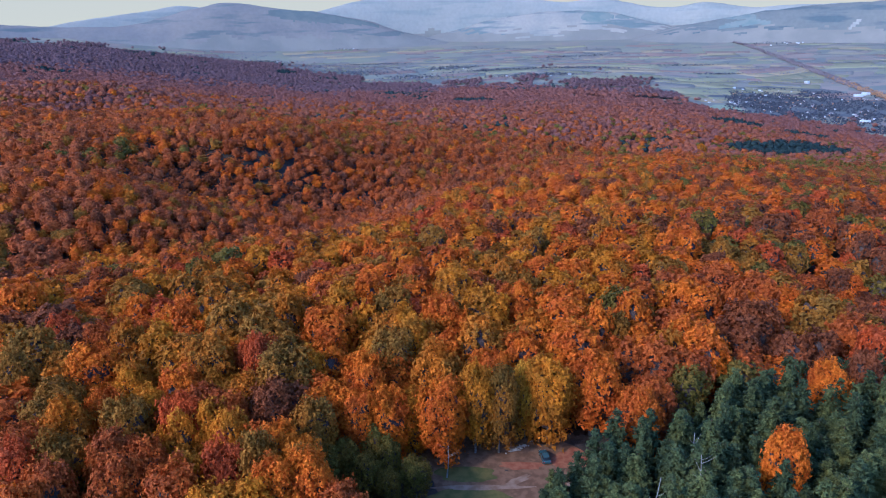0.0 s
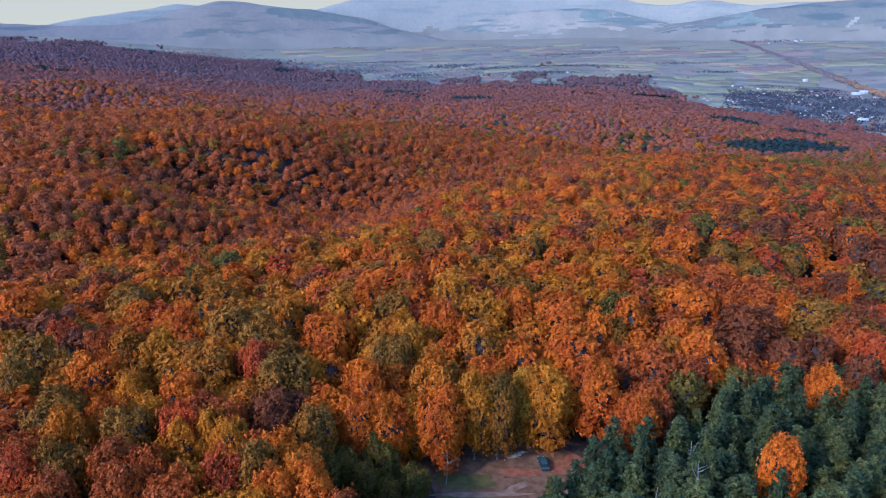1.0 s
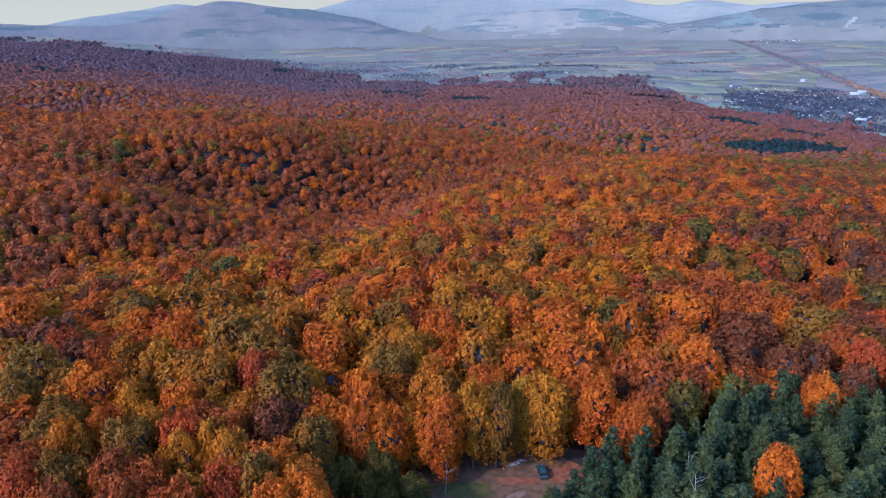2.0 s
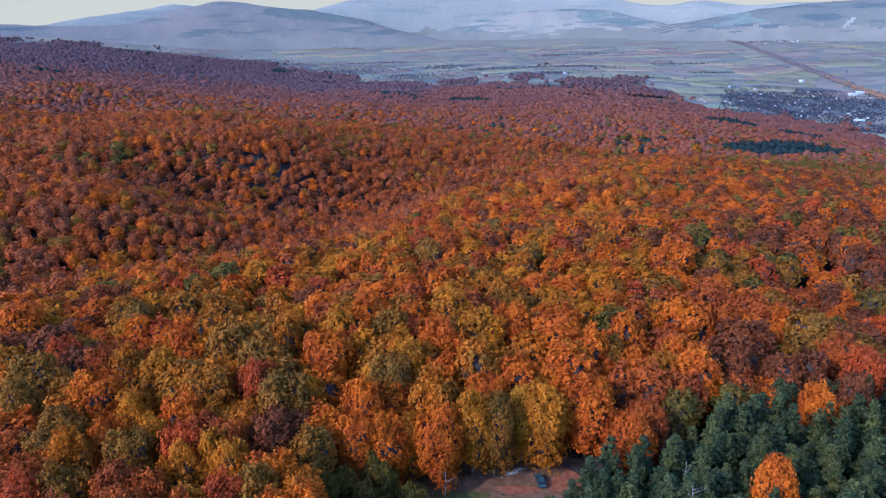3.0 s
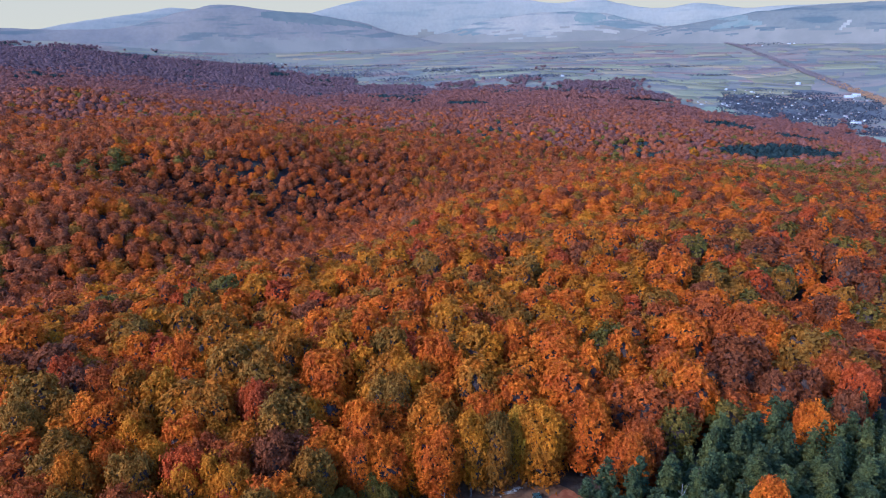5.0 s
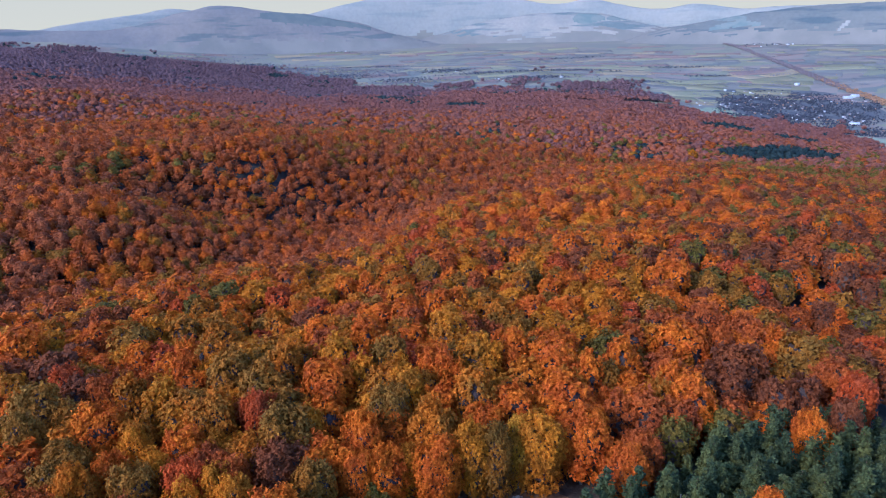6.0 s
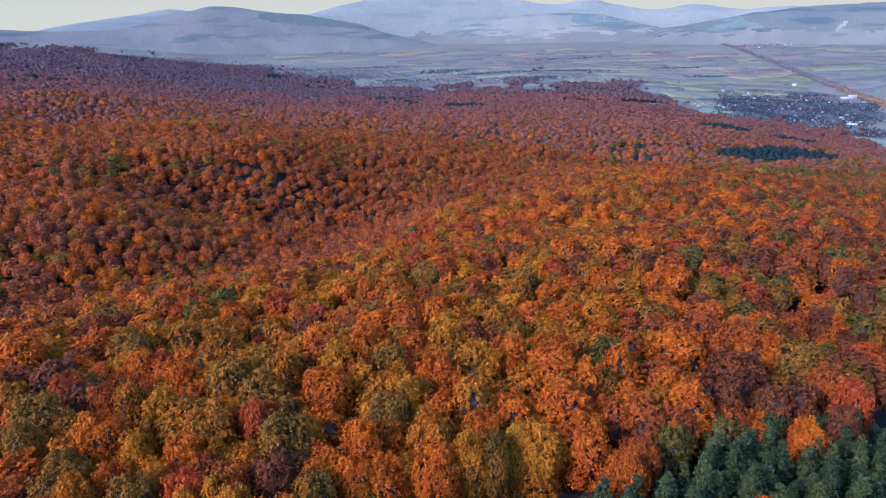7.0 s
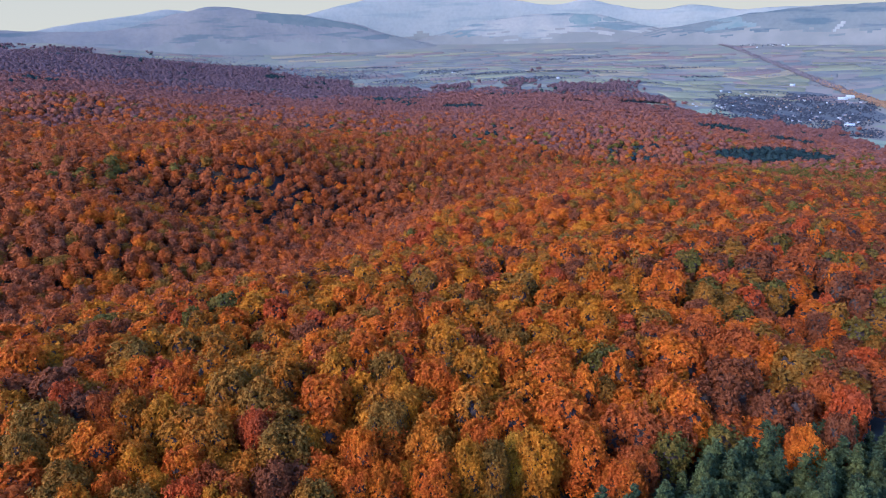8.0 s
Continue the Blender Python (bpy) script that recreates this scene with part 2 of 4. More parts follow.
def ground(x, y):
    """Height of the ground: a hill under the clearing, a side valley, wooded ridges, a broad plain beyond."""
    x, y = np.asarray(x, float), np.asarray(y, float)
    z = 0.2 + -0.0060 * y
    for cx, cy, r, h in HILLS + FOLDS + SPURS + HOLLOWS + RIDGES:
        z = z + h * np.exp(-((x - cx) ** 2 + (y - cy) ** 2) / (2 * r * r))
    d, a = np.hypot(x, y), np.degrees(np.arctan2(x, np.maximum(y, 1.0)))
    far = np.clip((d - 900) / 500, 0, 1) * np.clip((2900 - d) / 500, 0, 1)
    z = z + 3.5 * far * np.sin(x / 130 + 1.3 * np.sin(y / 190)) * np.sin(y / 88 + 0.9 * np.sin(x / 210))
    # the plain climbs gently to the foot of the hills, and a wooded rise closes it in the north-west
    plain = np.interp(d, [3000, 3450, 3950, 4330, 4500, 4700, 4860], [-205, -172, -128, -86, -68, -49, -42]) + np.interp(a, [-40, -32, -28, -25, -21, -17, -12], [112, 105, 93, 62, 34, 12, 0])
    w = np.clip((d - 3200) / 650, 0, 1)
    w = w * w * (3 - 2 * w) * np.clip(y / 400, 0, 1)
    return z * (1 - w) + plain * w


def wood_edge(x, y):
    """Distance from the middle of the map at which the woods give way to the fields, by direction."""
    a = np.degrees(np.arctan2(x, np.maximum(y, 1.0)))
    d = np.interp(a, [-60, -33, -25, -21, -17, -13, -9, -4, 0.6, 5, 10, 15, 18.5, 20.3, 21, 25, 29, 31.3, 32.3, 33.2, 60],
                  [4250, 4250, 4150, 3560, 3380, 3280, 3050, 2850, 2700, 2760, 2800, 2820, 2720, 2560, 2060, 2260, 2390, 2390, 2300, 2000, 1600])
    return d + 110 * np.sin(a * 0.9) * np.sin(a * 0.37 + 1) + 60 * np.sin(a * 3.1)


def grid_object(name, X, Y, Z, materials, index=None):
    """A draped sheet from arrays of the same shape."""
    n, k = X.shape
    verts = np.stack([X.ravel(), Y.ravel(), Z.ravel()], 1)
    i, j = np.meshgrid(np.arange(n - 1), np.arange(k - 1), indexing="ij")
    q = (i * k + j).ravel()
    faces = np.stack([q, q + 1, q + k + 1, q + k], 1)
    me = bpy.data.meshes.new(name)
    me.from_pydata(verts.tolist(), [], faces.tolist())
    for m in materials:
        me.materials.append(m)
    if index is not None:
        me.polygons.foreach_set("material_index", index[:-1, :-1].ravel().astype(np.int32))
    me.polygons.foreach_set("use_smooth", np.ones(len(faces), bool))
    me.update()
    return new(name, me)


def terrain():
    r = np.concatenate([np.linspace(0.5, 200, 60), 200 * np.exp(np.linspace(0.02, np.log(4860 / 200), 150))])
    a = np.linspace(0, 2 * np.pi, 361)
    R, A = np.meshgrid(r, a, indexing="ij")
    X, Y = R * np.sin(A), R * np.cos(A)
    Z = ground(X, Y)
    open_land = (R > wood_edge(X, Y) - 260) & (Y > 0)
    ob = grid_object("ground", X, Y, Z, [LITTER, FIELDS], open_land)
    tagged(ob, "forest floor of fallen leaves running down to a plain of fields", "ground", kind="structure")


terrain()

# ---- distant hills ----
def hill_material(name, low, high, wood, amount):
    m, t, b = base_material(name, 1.0)
    p = world_place(t)
    c = mix(t, mapped(t, noise_node(t, 0.006, 5.0, p), 0.38, 0.62), low, high)
    k = t.nodes.new("ShaderNodeMapping")
    k.inputs["Scale"].default_value = (0.003, 0.003, 0.03)
    t.links.new(p, k.inputs["Vector"])
    c = mix(t, mapped(t, noise_node(t, 1.0, 4.0, k.outputs[0]), amount - 0.02, amount + 0.08), c, wood)
    c = value_shift(t, c, mapped(t, noise_node(t, 0.05, 4.0, p), 0.3, 0.7, 0.94, 1.05))
    t.links.new(c, b.inputs["Base Color"])
    bump(t, b, noise_node(t, 0.03, 5.0, p), 0.15, 4.0)
    return m


def hill_range(name, distance, depth, skyline, foot, material, label, patches=()):
    """A range of hills along an arc, from its foot up to its skyline and down behind. patches: woods and bare rock on it, each a line of
    (bearing, upper height, lower height) and a material."""
    az = np.radians(np.linspace(skyline[0][0], skyline[-1][0], 300))
    deg = np.degrees(az)
    tops = np.interp(deg, [s[0] for s in skyline], [s[1] for s in skyline])
    tops = np.convolve(np.pad(tops, 3, "edge"), np.ones(7) / 7, "valid")
    X, Y, Z = [], [], []
    for u in np.linspace(0, 1, 44):
        d = distance + depth * (u - 0.75)
        rise = 0.5 - 0.5 * np.cos(min(u / 0.75, 1.0) * np.pi) if u <= 0.75 else np.cos((u - 0.75) / 0.25 * np.pi / 2)
        rough = np.array([noise.fractal((v * 0.45, u * 5, distance), 0.8, 2.0, 5) for v in deg])
        Z.append(foot + (tops - foot) * rise + rough * 3 * (1 - abs(u - 0.75)) + (rough * 4 if u < 0.75 else 0))
        X.append(d * np.sin(az)), Y.append(d * np.cos(az))
    X, Y, Z = np.array(X), np.array(Y), np.array(Z)
    index = np.zeros(X.shape, int)
    for k, (line, _) in enumerate(patches):
        upper, lower = (np.interp(deg, [p[0] for p in line], [p[c] for p in line], -999, -999) for c in (1, 2))
        index[(Z < upper + 1) & (Z > lower - 1)] = k + 1
    climb = np.array([[noise.noise((v * 0.55, 3 * r, distance * 0.01)) for v in deg] for r in range(4)])
    index[(index == 0) & (Z < -22 + 60 * climb[np.arange(len(Z)) % 4 // 2])] = len(patches) + 1
    ob = grid_object(name, X, Y, Z, [material] + [m for _, m in patches] + [HILL_FIELDS], index)
    return tagged(ob, label, "hills", kind="structure")


# Hill, wood and field colours here include the haze, palest on the farthest range.
HILL_FIELDS = two_tone("hazed_hill_fields", (0.178, 0.164, 0.137), (0.212, 0.192, 0.157), 0.007, 1.0)
FAR_WOOD = two_tone("far_wood", (0.142, 0.169, 0.153), (0.179, 0.193, 0.166), 0.02, 1.0)
WEST_WOOD = two_tone("west_slope_wood", (0.121, 0.132, 0.119), (0.142, 0.147, 0.129), 0.02, 1.0)
SCAR = two_tone("bare_stone_scar", (0.235, 0.222, 0.190), (0.295, 0.275, 0.225), 0.02, 1.0)
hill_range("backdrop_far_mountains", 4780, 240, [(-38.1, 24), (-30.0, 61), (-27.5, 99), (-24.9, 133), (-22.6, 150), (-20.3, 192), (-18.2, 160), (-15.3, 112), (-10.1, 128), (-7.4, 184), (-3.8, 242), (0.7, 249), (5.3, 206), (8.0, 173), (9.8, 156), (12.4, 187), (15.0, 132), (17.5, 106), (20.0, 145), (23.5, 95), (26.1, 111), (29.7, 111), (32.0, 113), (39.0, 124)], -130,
           hill_material("far_hazed_mountain", (0.249, 0.242, 0.211), (0.275, 0.259, 0.220), (0.221, 0.224, 0.199), 0.55), "pale blue hazy mountains along the skyline")
MIDDLE = (4640, 360, [(-6.0, -130), (-2.0, -49), (0.7, -5), (3.5, 53), (5.3, 78), (8.0, 101), (10.6, 104), (13.3, 89), (15.0, 55), (17.5, 9), (20.0, -65), (23.0, -130)], -135)
hill_range("backdrop_middle_hills", *MIDDLE,
           hill_material("middle_hazed_hill", (0.235, 0.219, 0.185), (0.284, 0.252, 0.202), (0.136, 0.155, 0.146), 0.54), "blue-grey foothills with wooded knolls",
           [([(10.91, 63, 50), (11.35, 95, 36), (12.04, 104, 28), (12.83, 93, 40), (13.43, 65, 52)], FAR_WOOD),
            ([(13.52, 62, 52), (14.12, 81, 48), (14.76, 76, 47), (15.61, 55, 45)], FAR_WOOD),
            ([(3.83, 77, 67), (4.37, 93, 66), (5.10, 78, 68)], SCAR)])
WEST = (4520, 420, [(-38.1, 128), (-32.0, 94), (-28.6, 73), (-24.9, 70), (-22.6, 89), (-19.9, 152), (-17.4, 191), (-15.3, 188), (-12.7, 150), (-10.1, 132), (-6.5, 76), (-3.8, 11), (-1.1, -41), (1.5, -90), (4.0, -130)], -130)
hill_range("backdrop_west_hills", *WEST,
           hill_material("west_hazed_hill", (0.180, 0.161, 0.143), (0.217, 0.187, 0.156), (0.130, 0.136, 0.126), 0.56), "mauve-grey rounded hills with patches of wood",
           [([(-13.82, 140, 114), (-12.31, 148, 79), (-10.11, 124, 62), (-8.33, 99, 56), (-6.54, 70, 43), (-5.19, 41, 28)], WEST_WOOD)])
EAST = (4520, 420, [(9.0, -130), (12.0, -105), (15.0, -66), (18.3, 3), (21.5, 41), (24.3, 76), (26.9, 102), (29.7, 113), (32.0, 115), (39.0, 122)], -130)
hill_range("backdrop_east_hills", *EAST,
           hill_material("east_hazed_hill", (0.138, 0.140, 0.127), (0.158, 0.154, 0.135), (0.091, 0.109, 0.111), 0.53), "blue-grey hillside with fields and woods",
           [([(17.50, 39, 19), (18.74, 67, 30), (20.76, 66, 40), (22.72, 70, 30), (23.69, 51, 32)], FAR_WOOD),
            ([(21.15, -7, -20), (22.33, 21, -9), (23.50, 32, -1), (24.71, 17, 4)], FAR_WOOD),
            ([(29.70, -24, -36), (29.90, 2, -30), (30.15, 16, -8), (30.42, 26, 12)], SCAR)])



def sky_backdrop():
    """Pale hazy sky low over the horizon, far behind the hills."""
    m = bpy.data.materials.new("horizon_haze")
    m.use_nodes = True
    t = m.node_tree
    glow = t.nodes.new("ShaderNodeEmission")
    z = t.nodes.new("ShaderNodeSeparateXYZ")
    t.links.new(world_place(t), z.inputs[0])
    t.links.new(mix(t, mapped(t, z.outputs[2], 100, 620), (0.346, 0.268, 0.149), (0.308, 0.247, 0.147)), glow.inputs["Color"])
    t.links.new(glow.outputs[0], t.nodes["Material Output"].inputs["Surface"])
    A, H = np.meshgrid(np.radians(np.linspace(-42, 42, 61)), np.linspace(-60, 620, 8), indexing="ij")
    tagged(grid_object("backdrop_sky", 4895 * np.sin(A), 4895 * np.cos(A), H, [m]), "pale cream hazy sky above the mountains", "sky", kind="structure")


sky_backdrop()

# ---- mesh tools ----
TALL = 3.0


def tri_mesh(name, verts, tris, materials, index=None):
    me = bpy.data.meshes.new(name)
    n, f = len(verts), len(tris)
    me.vertices.add(n)
    me.vertices.foreach_set("co", np.ascontiguousarray(verts, np.float32).ravel())
    me.loops.add(3 * f)
    me.loops.foreach_set("vertex_index", np.ascontiguousarray(tris, np.int32).ravel())
    me.polygons.add(f)
    me.polygons.foreach_set("loop_start", np.arange(0, 3 * f, 3, dtype=np.int32))
    for m in materials:
        me.materials.append(m)
    if index is not None:
        me.polygons.foreach_set("material_index", np.ascontiguousarray(index, np.int32))
    me.update(calc_edges=True)
    return me


def joined(parts):
    V, F, k = [], [], 0
    for v, f in parts:
        V.append(v), F.append(f + k)
        k += len(v)
    return np.concatenate(V), np.concatenate(F)


def tube(path, radii, sides=6):
    """A tapered round limb along a path."""
    path = np.array(path, float)
    V = []
    for i, p in enumerate(path):
        d = path[min(i + 1, len(path) - 1)] - path[max(i - 1, 0)]
        d /= np.linalg.norm(d)
        s = np.cross(d, (0.3, 1, 0.2))
        s /= np.linalg.norm(s)
        c = np.cross(d, s)
        for k in range(sides):
            t = 2 * math.pi * k / sides
            V.append(p + radii[i] * (math.cos(t) * s + math.sin(t) * c))
    F = []
    for i in range(len(path) - 1):
        for k in range(sides):
            a, b = i * sides + k, i * sides + (k + 1) % sides
            F += [(a, b, b + sides), (a, b + sides, a + sides)]
    return np.array(V), np.array(F)


def ico():
    g = (1 + 5 ** 0.5) / 2
    v = np.array([(-1, g, 0), (1, g, 0), (-1, -g, 0), (1, -g, 0), (0, -1, g), (0, 1, g), (0, -1, -g), (0, 1, -g), (g, 0, -1), (g, 0, 1), (-g, 0, -1), (-g, 0, 1)], float)
    f = "0 11 5 0 5 1 0 1 7 0 7 10 0 10 11 1 5 9 5 11 4 11 10 2 10 7 6 7 1 8 3 9 4 3 4 2 3 2 6 3 6 8 3 8 9 4 9 5 2 4 11 6 2 10 8 6 7 9 8 1"
    return v / np.linalg.norm(v[0]), np.array([int(i) for i in f.split()]).reshape(-1, 3)


ICO_V, ICO_F = ico()


def leaf_cards(rng, points, normals, size, stretch=1.5, loose=0.45):
    """One bent leafy spray at every point, facing about along its normal."""
    n = len(points)
    nrm = normals + rng.normal(0, loose, (n, 3))
    nrm /= np.linalg.norm(nrm, axis=1)[:, None]
    side = np.cross(nrm, rng.normal(0, 1, (n, 3)))
    side /= np.linalg.norm(side, axis=1)[:, None]
    up = np.cross(nrm, side)
    s = size * rng.uniform(0.65, 1.35, n)[:, None]
    a, b = side * s * stretch / 2, up * s / 2
    bend = nrm * s * 0.22
    j = lambda: 1 + rng.uniform(-0.35, 0.35, (n, 1))
    spray = np.stack([points - a * j() - bend - b * j(), points + a * j() - bend, points + b * 1.7 * j() - a * rng.uniform(-0.5, 0.5, (n, 1))], 1)
    return spray.reshape(-1, 3), np.arange(3 * n).reshape(-1, 3)


def icosphere(level):
    """A round of evenly spread directions, and the triangles between them."""
    v, f = [tuple(p) for p in ICO_V], ICO_F.tolist()
    for _ in range(level):
        middle, finer = {}, []
        for a, b, c in f:
            k = []
            for p, q in ((a, b), (b, c), (c, a)):
                key = (min(p, q), max(p, q))
                if key not in middle:
                    m = np.array(v[p]) + v[q]
                    middle[key] = len(v)
                    v.append(tuple(m / np.linalg.norm(m)))
                k.append(middle[key])
            finer += [(a, k[0], k[2]), (b, k[1], k[0]), (c, k[2], k[1]), (k[0], k[1], k[2])]
        f = finer
    return np.array(v), np.array(f)


ROUND = [icosphere(level) for level in range(4)]


def bough_field(rng, boughs, sharp, depth):
    """How far a crown reaches in each direction: rounded boughs that meet in creases, and a flatter underside."""
    d = rng.normal(0, 1, (boughs, 3)) + (0, 0, 0.25)
    d /= np.linalg.norm(d, axis=1)[:, None]
    reach = rng.uniform(0.82, 1.08, boughs)
    power = rng.uniform(2.1, 2.8)
    lean = rng.normal(0, 0.07, 2)

    def field(v):
        near = np.exp(sharp * (v @ d.T - 1))
        swell = (reach * near).max(1) ** 0.8
        full = (np.abs(np.hypot(v[:, 0], v[:, 1])) ** power + np.abs(v[:, 2]) ** power) ** (-1 / power)
        low = np.where(v[:, 2] < 0, 1 + 0.16 * v[:, 2], 1.0)
        r = full * low * (1 - depth + depth * 1.25 * swell)
        return v * r[:, None] + np.outer(v[:, 2] * r, (*lean, 0))
    return field


def dome(seed, level, leaves, size, boughs=18, sharp=9.0, depth=0.30, floor=-0.6, tuft=0.0, inner=0.84, loose=0.42):
    """A broad-leaved crown one unit high, of unit radius: a dense rounded inside with boughs, covered in leaf sprays.
    Returns points, triangles and how many of them belong to the inside."""
    rng = np.random.default_rng(seed)
    field = bough_field(rng, boughs, sharp, depth)
    k = np.array((1, 1, TALL))
    v, f = ROUND[level]
    f = f[v[f].mean(1)[:, 2] > floor]
    body = field(v) * inner * rng.uniform(0.92, 1.06, (len(v), 1))
    place = lambda p: p * (1, 1, TALL / 2) + (0, 0, TALL / 2)
    n = leaves if not tuft else leaves // 5
    w = rng.normal(0, 1, (3 * n, 3))
    w /= np.linalg.norm(w, axis=1)[:, None]
    w = w[(w[:, 2] > floor) & (rng.uniform(0, 1, 3 * n) < 0.62 + 0.38 * w[:, 2])][:n]
    p = place(field(w) * rng.uniform(0.86, 1.05, (len(w), 1)))
    e = 0.05
    out = w * (1, 1, 2 / TALL)
    tilt = field(w + e * np.cross(w, (0.3, 0.5, 0.81))) - field(w - e * np.cross(w, (0.3, 0.5, 0.81)))
    out = out - 0.5 * tilt * ((out * tilt).sum(1) / ((tilt ** 2).sum(1) + 1e-6))[:, None] + (0, 0, 0.18)
    out /= np.linalg.norm(out, axis=1)[:, None]
    if tuft:
        i = rng.integers(0, len(p), leaves)
        off = rng.normal(0, tuft, (leaves, 3)) * rng.uniform(0.6, 1.5, len(p))[i][:, None]
        p, out = p[i] + off, out[i] + off / tuft * 0.28
    v, g = joined([(place(body), f), leaf_cards(rng, p, out, size, 1.4, loose)])
    return v / k, g, len(f)


def crown_mesh(seed, leaves, size, tall):
    """A crown whose lower boughs hang nearly to the ground, as at a forest's edge."""
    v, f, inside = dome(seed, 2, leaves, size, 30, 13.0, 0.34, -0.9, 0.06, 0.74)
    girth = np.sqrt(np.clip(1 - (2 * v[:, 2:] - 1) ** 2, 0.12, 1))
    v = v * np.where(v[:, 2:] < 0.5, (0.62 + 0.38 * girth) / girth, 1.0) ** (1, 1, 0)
    return v * (1, 1, tall), f, [LEAVES[0], CROWN_SHADE], np.arange(len(f)) < inside


# ---- single trees near the clearing ----
CROWNS = [tri_mesh("crown", *crown_mesh(100 + i, 6800, 0.079, TALL)) for i in range(9)]
LIGHT_CROWNS = [tri_mesh("crown", *crown_mesh(120 + i, 3400, 0.108, TALL)) for i in range(6)]


def trunk_mesh(seed, pale=False):
    rng = np.random.default_rng(seed)
    lean = rng.uniform(-0.02, 0.02, 2)
    path = [(lean[0] * z * z * 0.1, lean[1] * z * z * 0.1, z) for z in (-0.6, 1.0, 4.0, 8.0, 12.0, 15.5)]
    parts = [tube(path, [0.34, 0.26, 0.21, 0.16, 0.09, 0.04], 7)]
    for i in range(6):
        z = 4.5 + i * 1.7
        a = i * 2.3 + rng.uniform(-0.4, 0.4)
        l = rng.uniform(2.0, 3.2)
        d = np.array((math.cos(a), math.sin(a), 0.75))
        parts.append(tube([(0, 0, z), d * l * 0.5 + (0, 0, z), d * l + (0, 0, z + 0.6)], [0.10, 0.07, 0.025], 5))
    return joined(parts)


TRUNKS = [tri_mesh("trunk", *trunk_mesh(40 + i), [BARK]) for i in range(4)]
PLACED = []


def broadleaf(x, y, height, radius, hue, i, group="forest trees"):
    """One broad-leaved tree: trunk with limbs, and a crown."""
    radius = max(radius, 0.19 * height)
    z = float(ground(x, y))
    tree = new("tree")
    tree.location, tree.rotation_euler = (x, y, z), (0, 0, (i * 2.399) % 6.283)
    shape = "slender" if height / radius > 6 else "broad rounded"
    tagged(tree, f"{HUES[hue]} autumn broadleaf tree with a {shape} crown", "tree", group)
    t = new("trunk", TRUNKS[i % len(TRUNKS)])
    t.parent, t.scale = tree, (radius / 4.5, radius / 4.5, height / 20)
    shapes = CROWNS if y < 132 else LIGHT_CROWNS
    c = new("crown", shapes[(i * 5 + i // 9) % len(shapes)])
    low = 0.01 * height
    c.parent, c.location = tree, (0, 0, low)
    c.scale = (radius * 1.08, radius * 1.08, (height - low) / TALL)
    c.material_slots[0].link = "OBJECT"
    c.material_slots[0].material = LEAVES[hue]
    PLACED.append((x, y, radius))
    return tree


STAND_A = [
    (-73.8, 124.2, 22, 5.5, 0), (-65.0, 135.6, 22, 5.0, 1), (-50.6, 126.2, 22, 5.9, 2), (-64.4, 118.2, 20, 2.8, 1), (-75.1, 110.7, 22, 5.8, 5),
    (-93.6, 136.8, 22, 5.7, 6), (-89.5, 123.0, 22, 4.0, 6), (-84.3, 132.0, 20, 3.1, 5), (-95.1, 151.5, 20, 4.2, 4), (-83.2, 143.5, 20, 3.6, 3),
    (-75.4, 142.4, 20, 3.3, 7), (-48.9, 105.7, 22, 3.3, 4), (-48.5, 103.0, 20, 3.0, 1), (-43.8, 105.0, 20, 2.3, 1), (-65.0, 109.9, 20, 2.1, 0),
]
STAND_B = [
    (-69.0, 104.3, 22, 4.0, 2), (-58.1, 103.6, 22, 4.0, 5), (-56.3, 109.4, 20, 2.4, 1), (-56.3, 94.4, 22, 4.2, 7), (-64.9, 94.0, 22, 4.2, 6),
    (-70.3, 92.1, 22, 3.6, 4), (-62.8, 86.1, 22, 3.9, 3), (-52.0, 87.1, 22, 4.3, 3), (-42.8, 85.8, 22, 3.4, 3), (-50.4, 93.9, 20, 2.8, 3),
    (-42.4, 90.5, 20, 1.8, 1), (-37.1, 92.1, 22, 3.2, 4), (-38.4, 102.0, 20, 2.0, 4), (-41.4, 108.7, 20, 3.1, 7), (-32.8, 93.0, 22, 3.7, 5),
]
STAND_C = [
    (-35.0, 80.3, 22, 2.8, 1), (-63.6, 80.4, 22, 3.7, 3), (-33.5, 120.7, 22, 6.2, 5), (-42.2, 139.7, 22, 6.4, 5), (-40.5, 128.1, 22, 4.2, 4),
    (-28.4, 141.6, 22, 6.5, 0), (-20.0, 146.1, 20, 4.0, 1), (-12.7, 130.3, 22, 4.8, 6), (-29.1, 123.8, 20, 2.9, 1), (-25.7, 116.0, 17.5, 6.1, 0),
    (-13.3, 127.5, 17.5, 6.0, 0), (-17.7, 120.9, 22, 4.0, 3), (-3.0, 124.5, 22, 5.2, 2), (1.4, 147.1, 20, 2.7, 4), (-1.9, 149.6, 22, 4.8, 0),
]
STAND_D = [
    (-9.5, 139.1, 22, 4.5, 4), (7.6, 137.5, 22, 5.7, 7), (5.0, 119.5, 21.1, 3.6, 1), (9.9, 119.8, 20.6, 3.9, 5), (-1.7, 116.0, 19.4, 4.6, 2),
    (16.0, 125.0, 18.0, 1.8, 8), (20.6, 123.6, 20.3, 5.2, 4), (30.5, 127.0, 20.2, 5.7, 0), (37.6, 139.3, 17.5, 3.2, 4), (46.9, 146.7, 17.5, 6.8, 0),
    (28.3, 139.1, 22, 7.1, 0), (40.1, 150.1, 20, 4.1, 5), (9.4, 156.4, 22, 5.7, 4), (27.8, 155.9, 22, 7.1, 0), (47.6, 158.0, 22, 5.0, 0),
]
